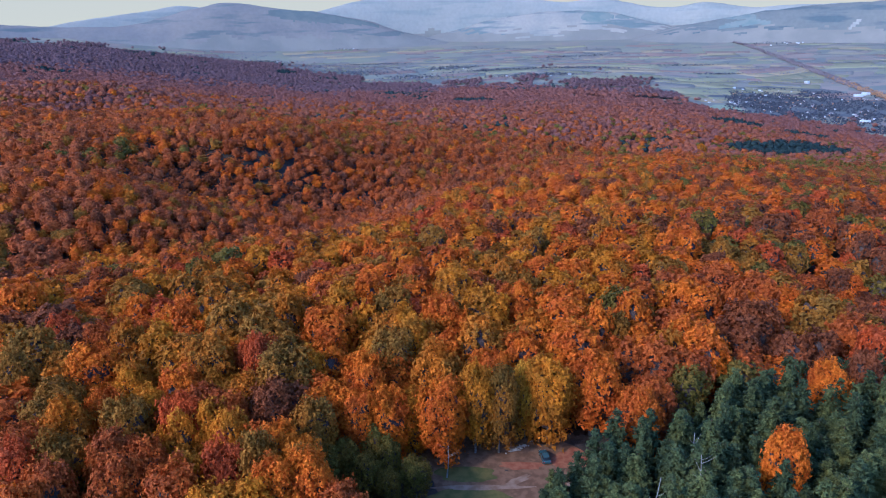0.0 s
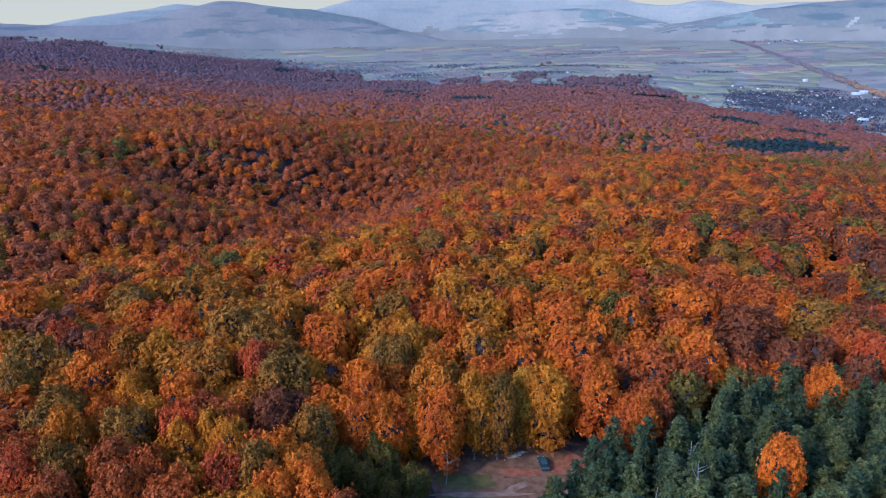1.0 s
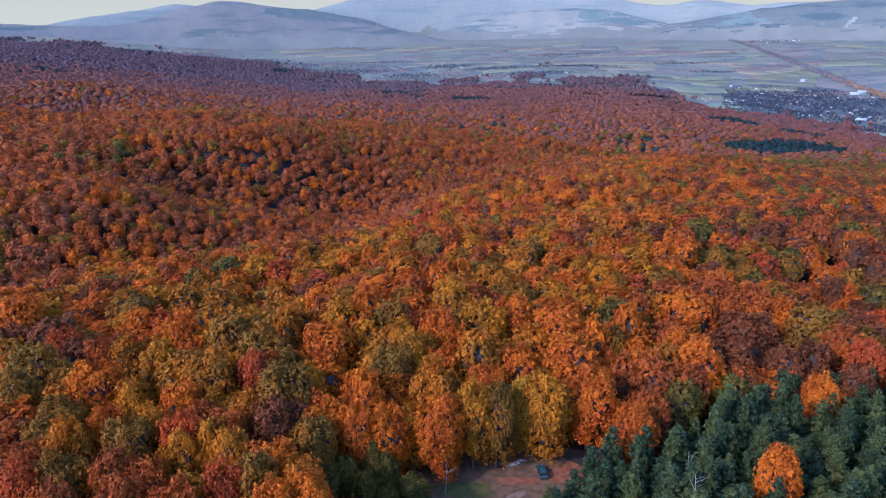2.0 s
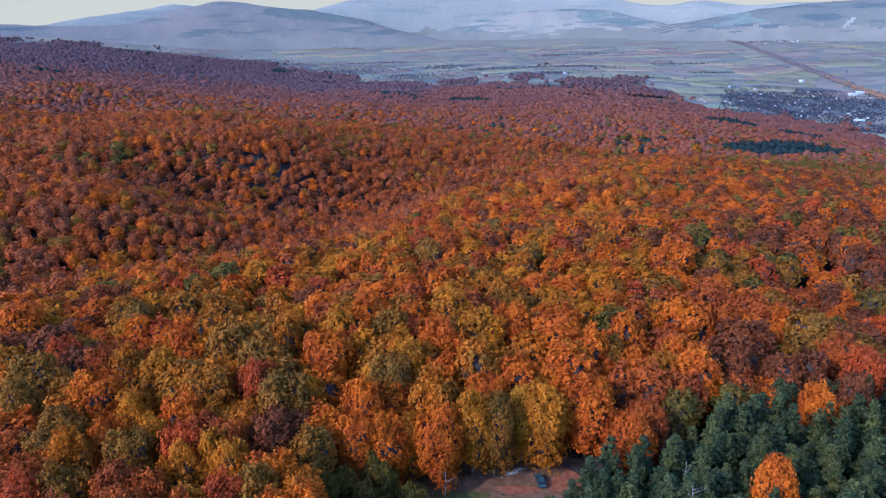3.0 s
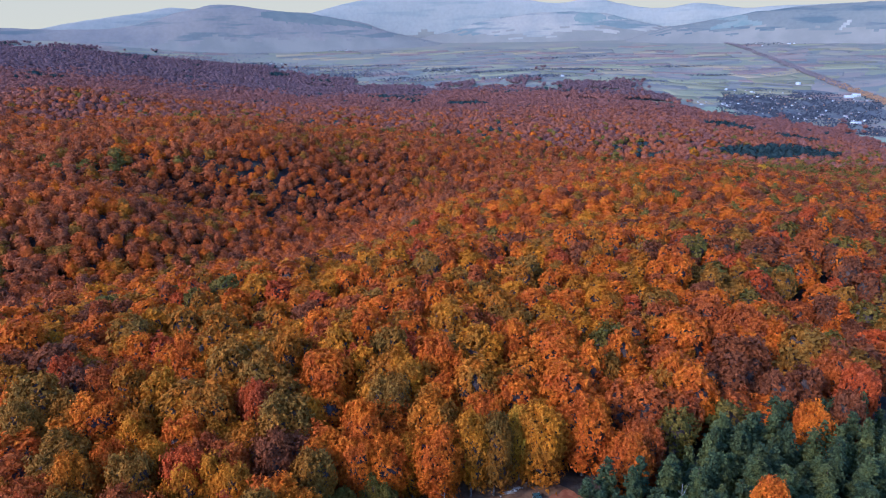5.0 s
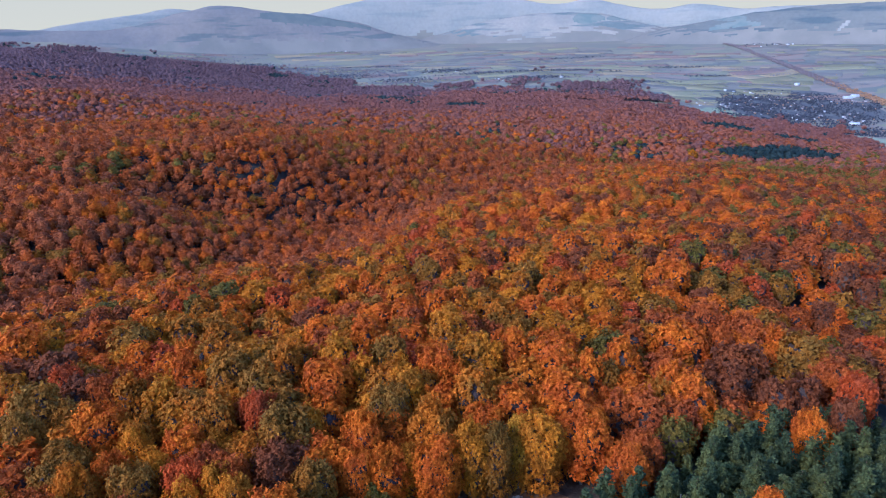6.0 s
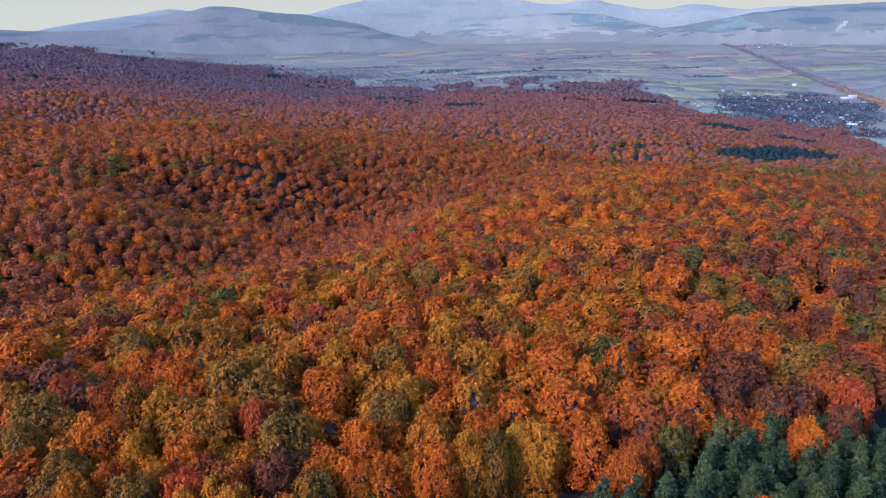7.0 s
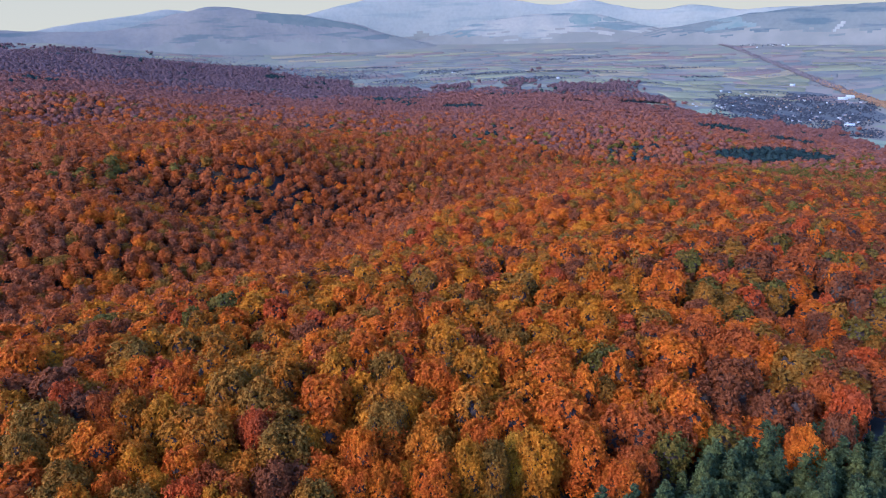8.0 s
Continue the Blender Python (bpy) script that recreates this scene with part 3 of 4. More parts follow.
STAND_E = [
    (36.4, 149.8, 22, 4.8, 0), (58.9, 141.8, 22, 6.5, 2), (51.3, 140.9, 20, 3.3, 2), (67.9, 172.1, 22, 7.8, 0), (79.1, 160.3, 22, 7.3, 7),
    (97.1, 179.8, 20, 4.9, 0), (100.4, 168.3, 22, 7.7, 5), (122.5, 191.6, 20, 4.3, 0), (103.0, 155.9, 22, 6.1, 3), (79.2, 172.3, 20, 3.9, 3),
    (83.2, 130.1, 18.5, 4.3, 0), (101.7, 144.2, 22, 4.7, 4), (93.1, 133.6, 20, 3.8, 7), (57.5, 99.0, 19.5, 3.6, 0), (-25.2, 94.6, 20, 2.8, 3),
]
STAND_F = [
    (-27.6, 86.5, 22, 3.0, 0), (-22.7, 88.0, 22, 3.5, 0), (-30.4, 81.4, 22, 3.3, 1), (-17.0, 84.2, 20, 2.6, 3), (-6.8, 105.5, 9, 2.6, 6),
    (-19.5, 106.9, 9, 2.1, 6), (-27.0, 154.1, 22, 5.6, 2), (-40.6, 152.4, 22, 4.8, 3), (-52.8, 147.2, 22, 5.4, 5), (-66.7, 154.5, 20, 4.2, 0),
    (-123.0, 177.9, 22, 6.4, 2), (-13.0, 153.6, 22, 4.9, 5), (18.4, 160.4, 22, 5.1, 0), (89.4, 181.5, 22, 6.5, 3),
]

count = 0
for stand in (STAND_A, STAND_B, STAND_C, STAND_D, STAND_E, STAND_F):
    for x, y, height, radius, hue in stand:
        hue = 5 if hue == 6 and height > 12 and count % 4 else hue if x > 62 else {7: 3, 6: 5}.get(hue, hue) if x < -40 and y < 112 else (0 if count % 3 else 1) if hue in (4, 2) and count % 2 else (0 if count % 2 else 2) if hue in (3, 7) and count % 3 else hue
        broadleaf(x, y, height, radius, hue, count)
        count += 1

for x, y, h, r in ((-20.5, 107.5, 11, 2.8), (-16.0, 104.5, 10, 2.6), (-12.0, 109.0, 11, 2.4), (-11.5, 103.5, 8, 2.2), (-15.0, 111.5, 12, 2.7), (-23.5, 103.5, 12, 2.8)):
    broadleaf(x, y, h, r, 6, count)
    count += 1
for x, y, h, r, hue in ((-12.5, 115.0, 17.5, 4.3, 0), (-7.5, 118.0, 16.0, 3.2, 1), (-18.5, 113.5, 18.0, 3.8, 0)):
    broadleaf(x, y, h, r, hue, count)
    count += 1
broadleaf(468, 1225, 25, 7.5, 1, 500)
broadleaf(404, 828, 23, 6.5, 8, 501)


def in_clearing(x, y):
    return (((x - 11) / 17) ** 2 + ((y - 114) / 10) ** 2 < 1) | (((x + 9) / 9) ** 2 + ((y - 104) / 6) ** 2 < 1)


def in_pines(x, y):
    return (x > 6) & (y < 81 + 0.92 * x - 0.0022 * x * x) & (x < 140) & (y > 20)


def patchy(x, y, scale, seed):
    return np.array([noise.noise((px * scale, py * scale, seed)) for px, py in zip(x, y)])


def sown(rng, r0, r1, spacing, half_angle=39.0):
    """Jittered tree places between two distances, ahead of the camera's foot."""
    w = r1 * math.sin(radians(half_angle))
    gx, gy = np.meshgrid(np.arange(-w, w, spacing), np.arange(0, r1, spacing))
    x = gx.ravel() + rng.uniform(-0.42, 0.42, gx.size) * spacing + (np.arange(gx.shape[0])[:, None] % 2 * spacing / 2 + 0 * gx).ravel()
    y = gy.ravel() + rng.uniform(-0.42, 0.42, gx.size) * spacing
    d = np.hypot(x, y)
    keep = (d >= r0) & (d < r1) & (np.abs(np.degrees(np.arctan2(x, y))) < half_angle)
    keep &= ~((x > -25) & (x < -14) & (y > 90) & (y < 110))
    keep &= ~((x > -15) & (x < 36) & (y > 76) & (y < 119 + 0.1 * x))
    keep &= ~in_clearing(x, y) & ~in_pines(x, y) & (d < wood_edge(x, y) + (0 if r1 < 1300 else 130 * patchy(x, y, 0.012, 7.0) + 640 * np.clip((19 - np.degrees(np.arctan2(x, y))) / 4, 0, 1) * (patchy(x, y, 0.0042, 17.0) - 0.07) + np.where(rng.uniform(0, 1, len(x)) < 0.15, rng.exponential(80, len(x)), rng.normal(0, 30, len(x)))))
    return x[keep], y[keep]


def hue_of(rng, x, y):
    """Leaf colour by stand: patches of kinds of tree, and chance. Beyond the crest, haze is put into duller colours."""
    v = patchy(x, y, 0.011, 3.0) * 0.6 + patchy(x, y, 0.045, 9.0) * 0.35
    east = np.clip((np.arctan2(x, np.maximum(y, 1)) - 0.22) / 0.26, 0, 1)
    u = np.clip(rng.uniform(0, 1, len(x)) + v * 0.5 - 0.42 * east - 0.05 * np.clip((np.hypot(x, y) - 230) / 250, 0, 1) + 0.18 * (np.hypot(x, y) < 165), 0, 0.999)
    warm = np.array([7, 3, 4, 0, 2, 1])
    spur = warm[np.searchsorted([0.03, 0.22, 0.28, 0.64, 0.86], u)]
    green = rng.uniform(0, 1, len(x)) - 0.10 * v - 0.12 * east
    spur = np.where(green < 0.012, 6, np.where(green < 0.13, 5, spur))
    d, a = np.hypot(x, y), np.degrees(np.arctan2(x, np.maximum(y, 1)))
    # The dull set stands in for haze and grows stronger with distance.
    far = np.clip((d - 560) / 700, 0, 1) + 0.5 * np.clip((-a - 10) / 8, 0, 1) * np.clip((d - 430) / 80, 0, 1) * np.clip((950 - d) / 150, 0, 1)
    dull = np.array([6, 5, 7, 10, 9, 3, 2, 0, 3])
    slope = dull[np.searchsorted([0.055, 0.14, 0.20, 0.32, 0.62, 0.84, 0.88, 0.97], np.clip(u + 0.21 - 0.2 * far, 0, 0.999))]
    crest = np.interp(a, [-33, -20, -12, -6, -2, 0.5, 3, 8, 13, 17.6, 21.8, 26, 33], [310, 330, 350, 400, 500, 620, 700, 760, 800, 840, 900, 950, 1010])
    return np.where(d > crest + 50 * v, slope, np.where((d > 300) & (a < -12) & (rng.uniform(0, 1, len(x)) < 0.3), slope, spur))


rng = np.random.default_rng(7)
for spacing, closeness in ((7.6, 0.62), (5.0, 0.60)):
    x, y = sown(rng, 74, 130, spacing, 42)
    hues = hue_of(rng, x, y)
    for px, py, hue in zip(x, y, hues):
        r = rng.uniform(4.4, 6.0)
        if all((px - qx) ** 2 + (py - qy) ** 2 > (closeness * (r + qr)) ** 2 for qx, qy, qr in PLACED):
            broadleaf(px, py, rng.uniform(16.5, 20.5), r, 0 if px > 18 and hue in (5, 6) else int(hue), count)
            count += 1


# ---- pines ----
def pine_mesh(seed):
    """A pine: whorls of needle sprays, longer towards the foot, round a dark inside."""
    rng = np.random.default_rng(seed)
    H = 17.0
    P, N, parts = [], [], []
    z = 3.0
    while z < H - 0.2:
        u = (z - 3.0) / (H - 3.0)
        reach = 2.8 * (1 - u) ** 0.66 * (0.7 + 0.3 * min(1, u * 4)) + 0.2
        for k in range(rng.integers(5, 8)):
            a = rng.uniform(0, 2 * math.pi)
            l = reach * rng.uniform(0.65, 1.15)
            n = max(4, int(l * 10))
            s = np.sqrt(rng.uniform(0.12, 1, n))[:, None]
            d = np.array((math.cos(a), math.sin(a), 0.12 + 0.35 * u))
            P.append(np.array((0, 0, z)) + d * l * s + rng.normal(0, 0.16, (n, 3)))
            N.append(np.tile(d * 0.55 + np.array((0, 0, 0.8)), (n, 1)))
        z += 0.55 + 0.35 * (1 - u)
    P, N = np.concatenate(P), np.concatenate(N)
    for h, r, t in ((3.2, 1.5, 3.0), (6.5, 1.45, 3.0), (9.8, 0.95, 2.8), (12.8, 0.5, 2.0)):
        parts.append((ICO_V * (r, r, t * 0.8) + (0, 0, h + 0.8), ICO_F))
    return joined(parts + [leaf_cards(rng, P, N, 0.32, 2.2)])


PINE_CROWNS = [tri_mesh("crown", *pine_mesh(60 + i), [NEEDLES]) for i in range(6)]
PINE_TRUNKS = [tri_mesh("trunk", *tube([(0, 0, -0.5), (0, 0, 6), (0.1, 0, 12), (0.1, 0.05, 17.2)], [0.24, 0.19, 0.11, 0.03], 7), [PINE_BARK])]


def pine(x, y, height, radius, young, i):
    z = float(ground(x, y))
    tree = new("pine_tree")
    tree.location, tree.rotation_euler = (x, y, z), (0, 0, (i * 2.399) % 6.283)
    tagged(tree, "light green young pine tree in a dense stand" if young else "dark green pine tree in a dense stand", "pine tree", "pine stand")
    t = new("trunk", PINE_TRUNKS[0])
    c = new("crown", PINE_CROWNS[i % len(PINE_CROWNS)])
    for ob in (t, c):
        ob.parent, ob.scale = tree, (radius / 2.6, radius / 2.6, height / 17)
    c.material_slots[0].link = "OBJECT"
    c.material_slots[0].material = YOUNG_NEEDLES if young else NEEDLES
    return tree


n = 0
for px, py, h, r in ((18.4, 103.2, 8.5, 1.7), (15.5, 95.0, 10.5, 2.2), (18.8, 98.5, 12.0, 2.3), (12.0, 89.5, 11.0, 2.2), (22.5, 101.5, 13.5, 2.5), (26.5, 105.5, 15.5, 2.8), (9.0, 84.0, 14.5, 2.4), (31.0, 109.0, 17.5, 3.1)):
    pine(px, py, h, r, n % 3 == 0, n)
    PLACED.append((px, py, r))
    n += 1
rng = np.random.default_rng(11)
gx, gy = np.meshgrid(np.arange(6, 112, 4.5), np.arange(62, 142, 4.5))
for px, py in zip(gx.ravel(), gy.ravel()):
    px, py = px + rng.uniform(-2.2, 2.2), py + rng.uniform(-2.2, 2.2)
    if not in_pines(px, py) or abs(math.degrees(math.atan2(px, py))) > 41:
        continue
    if any((px - qx) ** 2 + (py - qy) ** 2 < (0.45 * qr + 0.9) ** 2 for qx, qy, qr in PLACED):
        continue
    pine(px, py, rng.uniform(11.0, 18.5) * min(1.0, 0.62 + max(px - 8, 0) / 60), rng.uniform(2.3, 3.5), rng.uniform() < 0.42, n)
    n += 1


# ---- the wider forest ----
def draped(name, cx, cy, rx, ry, lift, material, label, ragged=0.16, turn=0.0):
    """A patch of ground cover with an uneven rim, lying on the ground."""
    r = np.linspace(0.02, 1, 12)
    a = np.linspace(0, 2 * np.pi, 73)
    R, A = np.meshgrid(r, a, indexing="ij")
    wave = np.array([noise.noise((math.cos(v) * 1.7 + cx, math.sin(v) * 1.7 + cy, 4.0)) for v in a])
    R = R * (1 + ragged * 2 * wave[None, :])
    U, V = R * np.cos(A) * rx, R * np.sin(A) * ry
    X, Y = cx + U * math.cos(turn) - V * math.sin(turn), cy + U * math.sin(turn) + V * math.cos(turn)
    ob = grid_object(name, X, Y, ground(X, Y) + lift, [material])
    return tagged(ob, label, "ground cover", kind="structure")


def forest(name, places, heights, radii, hues, templates, materials, label, rng, dark_core=False):
    """Many trees joined into one mesh, for those too many to count."""
    x, y = places
    z = ground(x, y)
    V, F, M, S, k = [], [], [], [], 0
    turn = rng.uniform(0, 2 * math.pi, len(x))
    which = rng.integers(0, len(templates), len(x))
    for i, (tv, tf, smooth) in enumerate(templates):
        s = np.nonzero(which == i)[0]
        c, q = np.cos(turn[s])[:, None], np.sin(turn[s])[:, None]
        vx = (tv[:, 0] * c - tv[:, 1] * q) * radii[s][:, None] + x[s][:, None]
        vy = (tv[:, 0] * q + tv[:, 1] * c) * radii[s][:, None] + y[s][:, None]
        vz = tv[:, 2] * (heights[s][:, None] * 0.88) + (z[s] + 0.12 * heights[s])[:, None]
        V.append(np.stack([vx, vy, vz], 2).reshape(-1, 3))
        F.append((tf[None] + (np.arange(len(s)) * len(tv))[:, None, None]).reshape(-1, 3) + k)
        inside = np.tile(np.arange(len(tf)) < smooth, len(s))
        # The inside gets the dark colour that imitates shade within the crown.
        M.append(np.where(inside & dark_core, len(materials), np.repeat(hues[s], len(tf))))
        S.append(inside)
        k += len(V[-1])
    me = tri_mesh(name, np.concatenate(V), np.concatenate(F), materials + [CROWN_SHADE], np.concatenate(M))
    me.polygons.foreach_set("use_smooth", np.concatenate(S))
    return tagged(new(name, me), label, "forest", kind="stuff")


rng = np.random.default_rng(21)
NEAR = [dome(200 + i, 2, 1950, 0.125, 26, 12.0, 0.36, -0.7, 0.06, 0.74) for i in range(7)]
x, y = sown(rng, 128, 190, 7.9, 40)
keep = [all((px - qx) ** 2 + (py - qy) ** 2 > (0.5 * qr + 2.6) ** 2 for qx, qy, qr in PLACED) for px, py in zip(x, y)]
x, y = x[keep], y[keep]
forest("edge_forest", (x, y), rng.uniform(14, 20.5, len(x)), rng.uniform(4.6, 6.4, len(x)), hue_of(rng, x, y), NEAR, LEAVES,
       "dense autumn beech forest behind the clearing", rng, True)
BROAD = [dome(230 + i, 1, 1000, 0.155, 20, 9.0, 0.36, -0.6, 0.0, 0.76) for i in range(7)]
x, y = sown(rng, 190, 260, 9.0, 39)
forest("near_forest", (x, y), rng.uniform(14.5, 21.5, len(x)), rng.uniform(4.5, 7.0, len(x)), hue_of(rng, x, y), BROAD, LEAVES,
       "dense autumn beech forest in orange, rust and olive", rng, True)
MIDDLE = [dome(250 + i, 1, 520, 0.185, 16, 8.0, 0.36, -0.6, 0.0, 0.78, 0.34) for i in range(8)]
x, y = sown(rng, 260, 440, 9.8, 38)
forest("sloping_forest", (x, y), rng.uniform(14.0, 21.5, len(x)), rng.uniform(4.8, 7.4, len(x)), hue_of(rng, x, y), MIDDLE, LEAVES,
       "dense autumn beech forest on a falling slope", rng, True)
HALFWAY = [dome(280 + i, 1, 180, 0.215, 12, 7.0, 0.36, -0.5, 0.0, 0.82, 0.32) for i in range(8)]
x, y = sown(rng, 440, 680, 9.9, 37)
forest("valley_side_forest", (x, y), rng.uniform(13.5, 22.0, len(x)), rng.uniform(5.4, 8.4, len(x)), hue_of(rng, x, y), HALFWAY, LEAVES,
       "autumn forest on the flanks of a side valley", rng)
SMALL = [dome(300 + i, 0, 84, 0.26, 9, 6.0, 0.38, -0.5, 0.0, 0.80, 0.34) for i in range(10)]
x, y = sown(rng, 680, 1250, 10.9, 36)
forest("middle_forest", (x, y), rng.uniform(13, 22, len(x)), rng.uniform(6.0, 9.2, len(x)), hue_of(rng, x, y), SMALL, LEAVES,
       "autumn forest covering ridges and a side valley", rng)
MEADOWS = [(720, 2250, 110, 130), (500, 2170, 110, 45), (860, 2190, 90, 130), (960, 2260, 80, 110), (95, 2035, 70, 26), (1190, 1820, 80, 130), (-150, 2860, 60, 30), (380, 2560, 110, 30), (640, 2560, 90, 35)]
for cx, cy, rx, ry in MEADOWS:
    draped("meadow", cx, cy, rx, ry, 0.6, MEADOW, "pale green meadow between woods")
CONIFERS = [(605, 1260, 75, 55), (705, 1300, 75, 60), (690, 1600, 60, 35), (840, 1560, 55, 35), (90, 1975, 65, 38), (-155, 2225, 75, 48), (-685, 3010, 38, 60), (-1500, 3860, 200, 55), (-2058, 3840, 80, 60), (-1080, 1900, 70, 26), (250, 2330, 80, 16)]
TINY = [dome(400 + i, 0, 24, 0.38, 7, 5.0, 0.34, -0.3, 0.0, 0.88, 0.25) for i in range(8)]
SPECK = [dome(420 + i, 0, 10, 0.45, 6, 4.0, 0.3, -0.5) for i in range(8)]
SHRUB = [dome(430 + i, 0, 4, 0.45, 5, 4.0, 0.3, -0.5) for i in range(6)]
for name, r0, r1, spacing, label in (("far_forest", 1250, 2100, 13.6, "rust-coloured forest on the farther ridges"), ("distant_forest", 2100, 4300, 16.5, "distant forest in haze-mauve colour running out to the plain")):
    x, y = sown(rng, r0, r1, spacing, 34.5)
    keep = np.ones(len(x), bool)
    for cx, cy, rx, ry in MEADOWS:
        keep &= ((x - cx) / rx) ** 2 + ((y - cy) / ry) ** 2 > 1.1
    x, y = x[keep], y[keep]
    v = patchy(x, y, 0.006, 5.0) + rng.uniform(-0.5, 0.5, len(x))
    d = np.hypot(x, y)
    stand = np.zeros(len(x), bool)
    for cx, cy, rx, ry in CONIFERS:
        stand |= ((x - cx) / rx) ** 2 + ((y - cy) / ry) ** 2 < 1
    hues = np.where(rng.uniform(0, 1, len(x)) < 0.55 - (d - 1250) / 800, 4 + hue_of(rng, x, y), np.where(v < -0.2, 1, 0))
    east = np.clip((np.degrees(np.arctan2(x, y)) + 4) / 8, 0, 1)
    # Canopy colours with more haze in them take over with distance.
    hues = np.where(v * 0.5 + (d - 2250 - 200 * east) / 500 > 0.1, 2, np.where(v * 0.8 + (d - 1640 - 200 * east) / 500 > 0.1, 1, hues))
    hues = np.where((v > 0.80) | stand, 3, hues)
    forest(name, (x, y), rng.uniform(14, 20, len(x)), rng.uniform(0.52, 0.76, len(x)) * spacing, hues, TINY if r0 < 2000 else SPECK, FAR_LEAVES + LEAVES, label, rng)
x, y = rng.uniform(-260, 260, 1900), rng.uniform(-260, 260, 1900)
keep = ((np.abs(np.degrees(np.arctan2(x, y))) > 42) | (np.hypot(x, y) < 68)) & (np.hypot(x, y) > 14) & ~in_pines(x, y) & ~in_clearing(x, y)
x, y = x[keep], y[keep]
forest("surrounding_forest", (x, y), rng.uniform(13, 19, len(x)), rng.uniform(4, 6, len(x)), hue_of(rng, x, y), SMALL, LEAVES,
       "autumn forest on the hilltop", rng)


# ---- the plain: tree belts, hedgerows, villages ----
x, y, size, hue = [], [], [], []
rng = np.random.default_rng(31)
BELT_LINE = [(1640, 4030), (1660, 3886), (1665, 3736), (1647, 3425), (1618, 3186), (1603, 3013), (1598, 2862), (1595, 2726), (1595, 2488), (1590, 2340)]
steps = np.linspace(0, 1, len(BELT_LINE))
for i in range(1900):
    u = rng.uniform(0, 1) ** 0.8
    side = rng.uniform(-16, 16) + 14 * u * rng.uniform(-1, 1)
    x.append(np.interp(u, steps, [p[0] for p in BELT_LINE]) + side), y.append(np.interp(u, steps, [p[1] for p in BELT_LINE]) + rng.uniform(-8, 8))
    size.append(rng.uniform(3.6, 5.6)), hue.append(1 if u > 0.62 + 0.3 * rng.uniform() else 3)
for i in range(900):
    a, d = radians(rng.uniform(-22, 34)), rng.uniform(2300, 4200)
    if d > wood_edge(d * math.sin(a), d * math.cos(a)) + 40:
        x.append(d * math.sin(a)), y.append(d * math.cos(a)), size.append(rng.uniform(1.6, 3.8)), hue.append(0 if rng.uniform() < 0.9 else 1)
for i in range(190):
    a, d = radians(rng.uniform(-22, 34)), rng.uniform(2500, 4250)
    cx, cy, l = d * math.sin(a), d * math.cos(a), rng.uniform(60, 360)
    if d < wood_edge(cx, cy) + 40:
        continue
    turn = -a + rng.normal(0, 0.25)
    for k in range(int(l / 5)):
        if noise.noise((k * 0.11, i, 0)) > -0.2:
            x.append(cx + k * 5 * math.cos(turn) + rng.uniform(-3, 3)), y.append(cy + k * 5 * math.sin(turn) + rng.uniform(-6, 6)), size.append(rng.uniform(1.6, 3.6)), hue.append(0)
# copses and orchards round the hamlets and along the streams
for cx, cy, w, d, n in ((-140, 3070, 130, 50, 200), (40, 3290, 130, 70, 300), (400, 2970, 190, 45, 320), (-650, 4330, 170, 110, 260), (1960, 3880, 230, 90, 220), (-960, 3740, 150, 90, 260), (250, 3160, 260, 30, 260),
                        (640, 3160, 200, 25, 220), (-420, 3200, 150, 60, 260), (1150, 3280, 150, 22, 150), (820, 2880, 120, 22, 90), (1200, 3030, 120, 18, 110), (-300, 3600, 200, 40, 160), (700, 3800, 240, 30, 160)):
    for i in range(n):
        x.append(cx + rng.normal(0, 0.5) * w), y.append(cy + rng.normal(0, 0.5) * d), size.append(rng.uniform(2.4, 5.2)), hue.append(2 if rng.uniform() < 0.5 else 0)
# thin scrub where the woods run out
for cx, cy, w, d, n in ((-700, 3430, 300, 170, 520), (-1000, 3560, 280, 190, 520), (-1300, 3800, 220, 170, 380), (-380, 3260, 240, 120, 420), (-90, 3010, 170, 80, 220)):
    for i in range(n):
        x.append(cx + rng.normal(0, 0.6) * w), y.append(cy + rng.normal(0, 0.6) * d), size.append(rng.uniform(2.6, 5.6)), hue.append(3 if rng.uniform() < 0.55 else 0)


def in_village(u, v):
    """A place in the village on the plain: u along its near side, v towards its far side."""
    near, far = (995 + 355 * u, 2390 - 315 * u), (1145 + 435 * u, 2735 - 225 * u + 260 * u * (1 - u))
    return near[0] + (far[0] - near[0]) * v, near[1] + (far[1] - near[1]) * v


for i in range(4900):
    u, v = rng.uniform(0, 1.06), rng.uniform(-0.36, 1)
    if noise.noise((u * 7, v * 5, 2.0)) > -0.22 and not (v > 0.8 and u < 0.25):
        px, py = in_village(u, v)
        x.append(px + rng.normal(0, 12)), y.append(py + rng.normal(0, 12)), size.append(rng.uniform(2.4, 4.6)), hue.append(2 if rng.uniform() < 0.97 else 1)
x, y, size, hue = np.array(x), np.array(y), np.array(size), np.array(hue)
forest("valley_trees", (x, y), size * 1.6, size, hue, SHRUB, [HEDGE, VERGE, GARDENS, BELT], "haze-grey hedgerows, village gardens and an orange tree belt on the plain", rng)


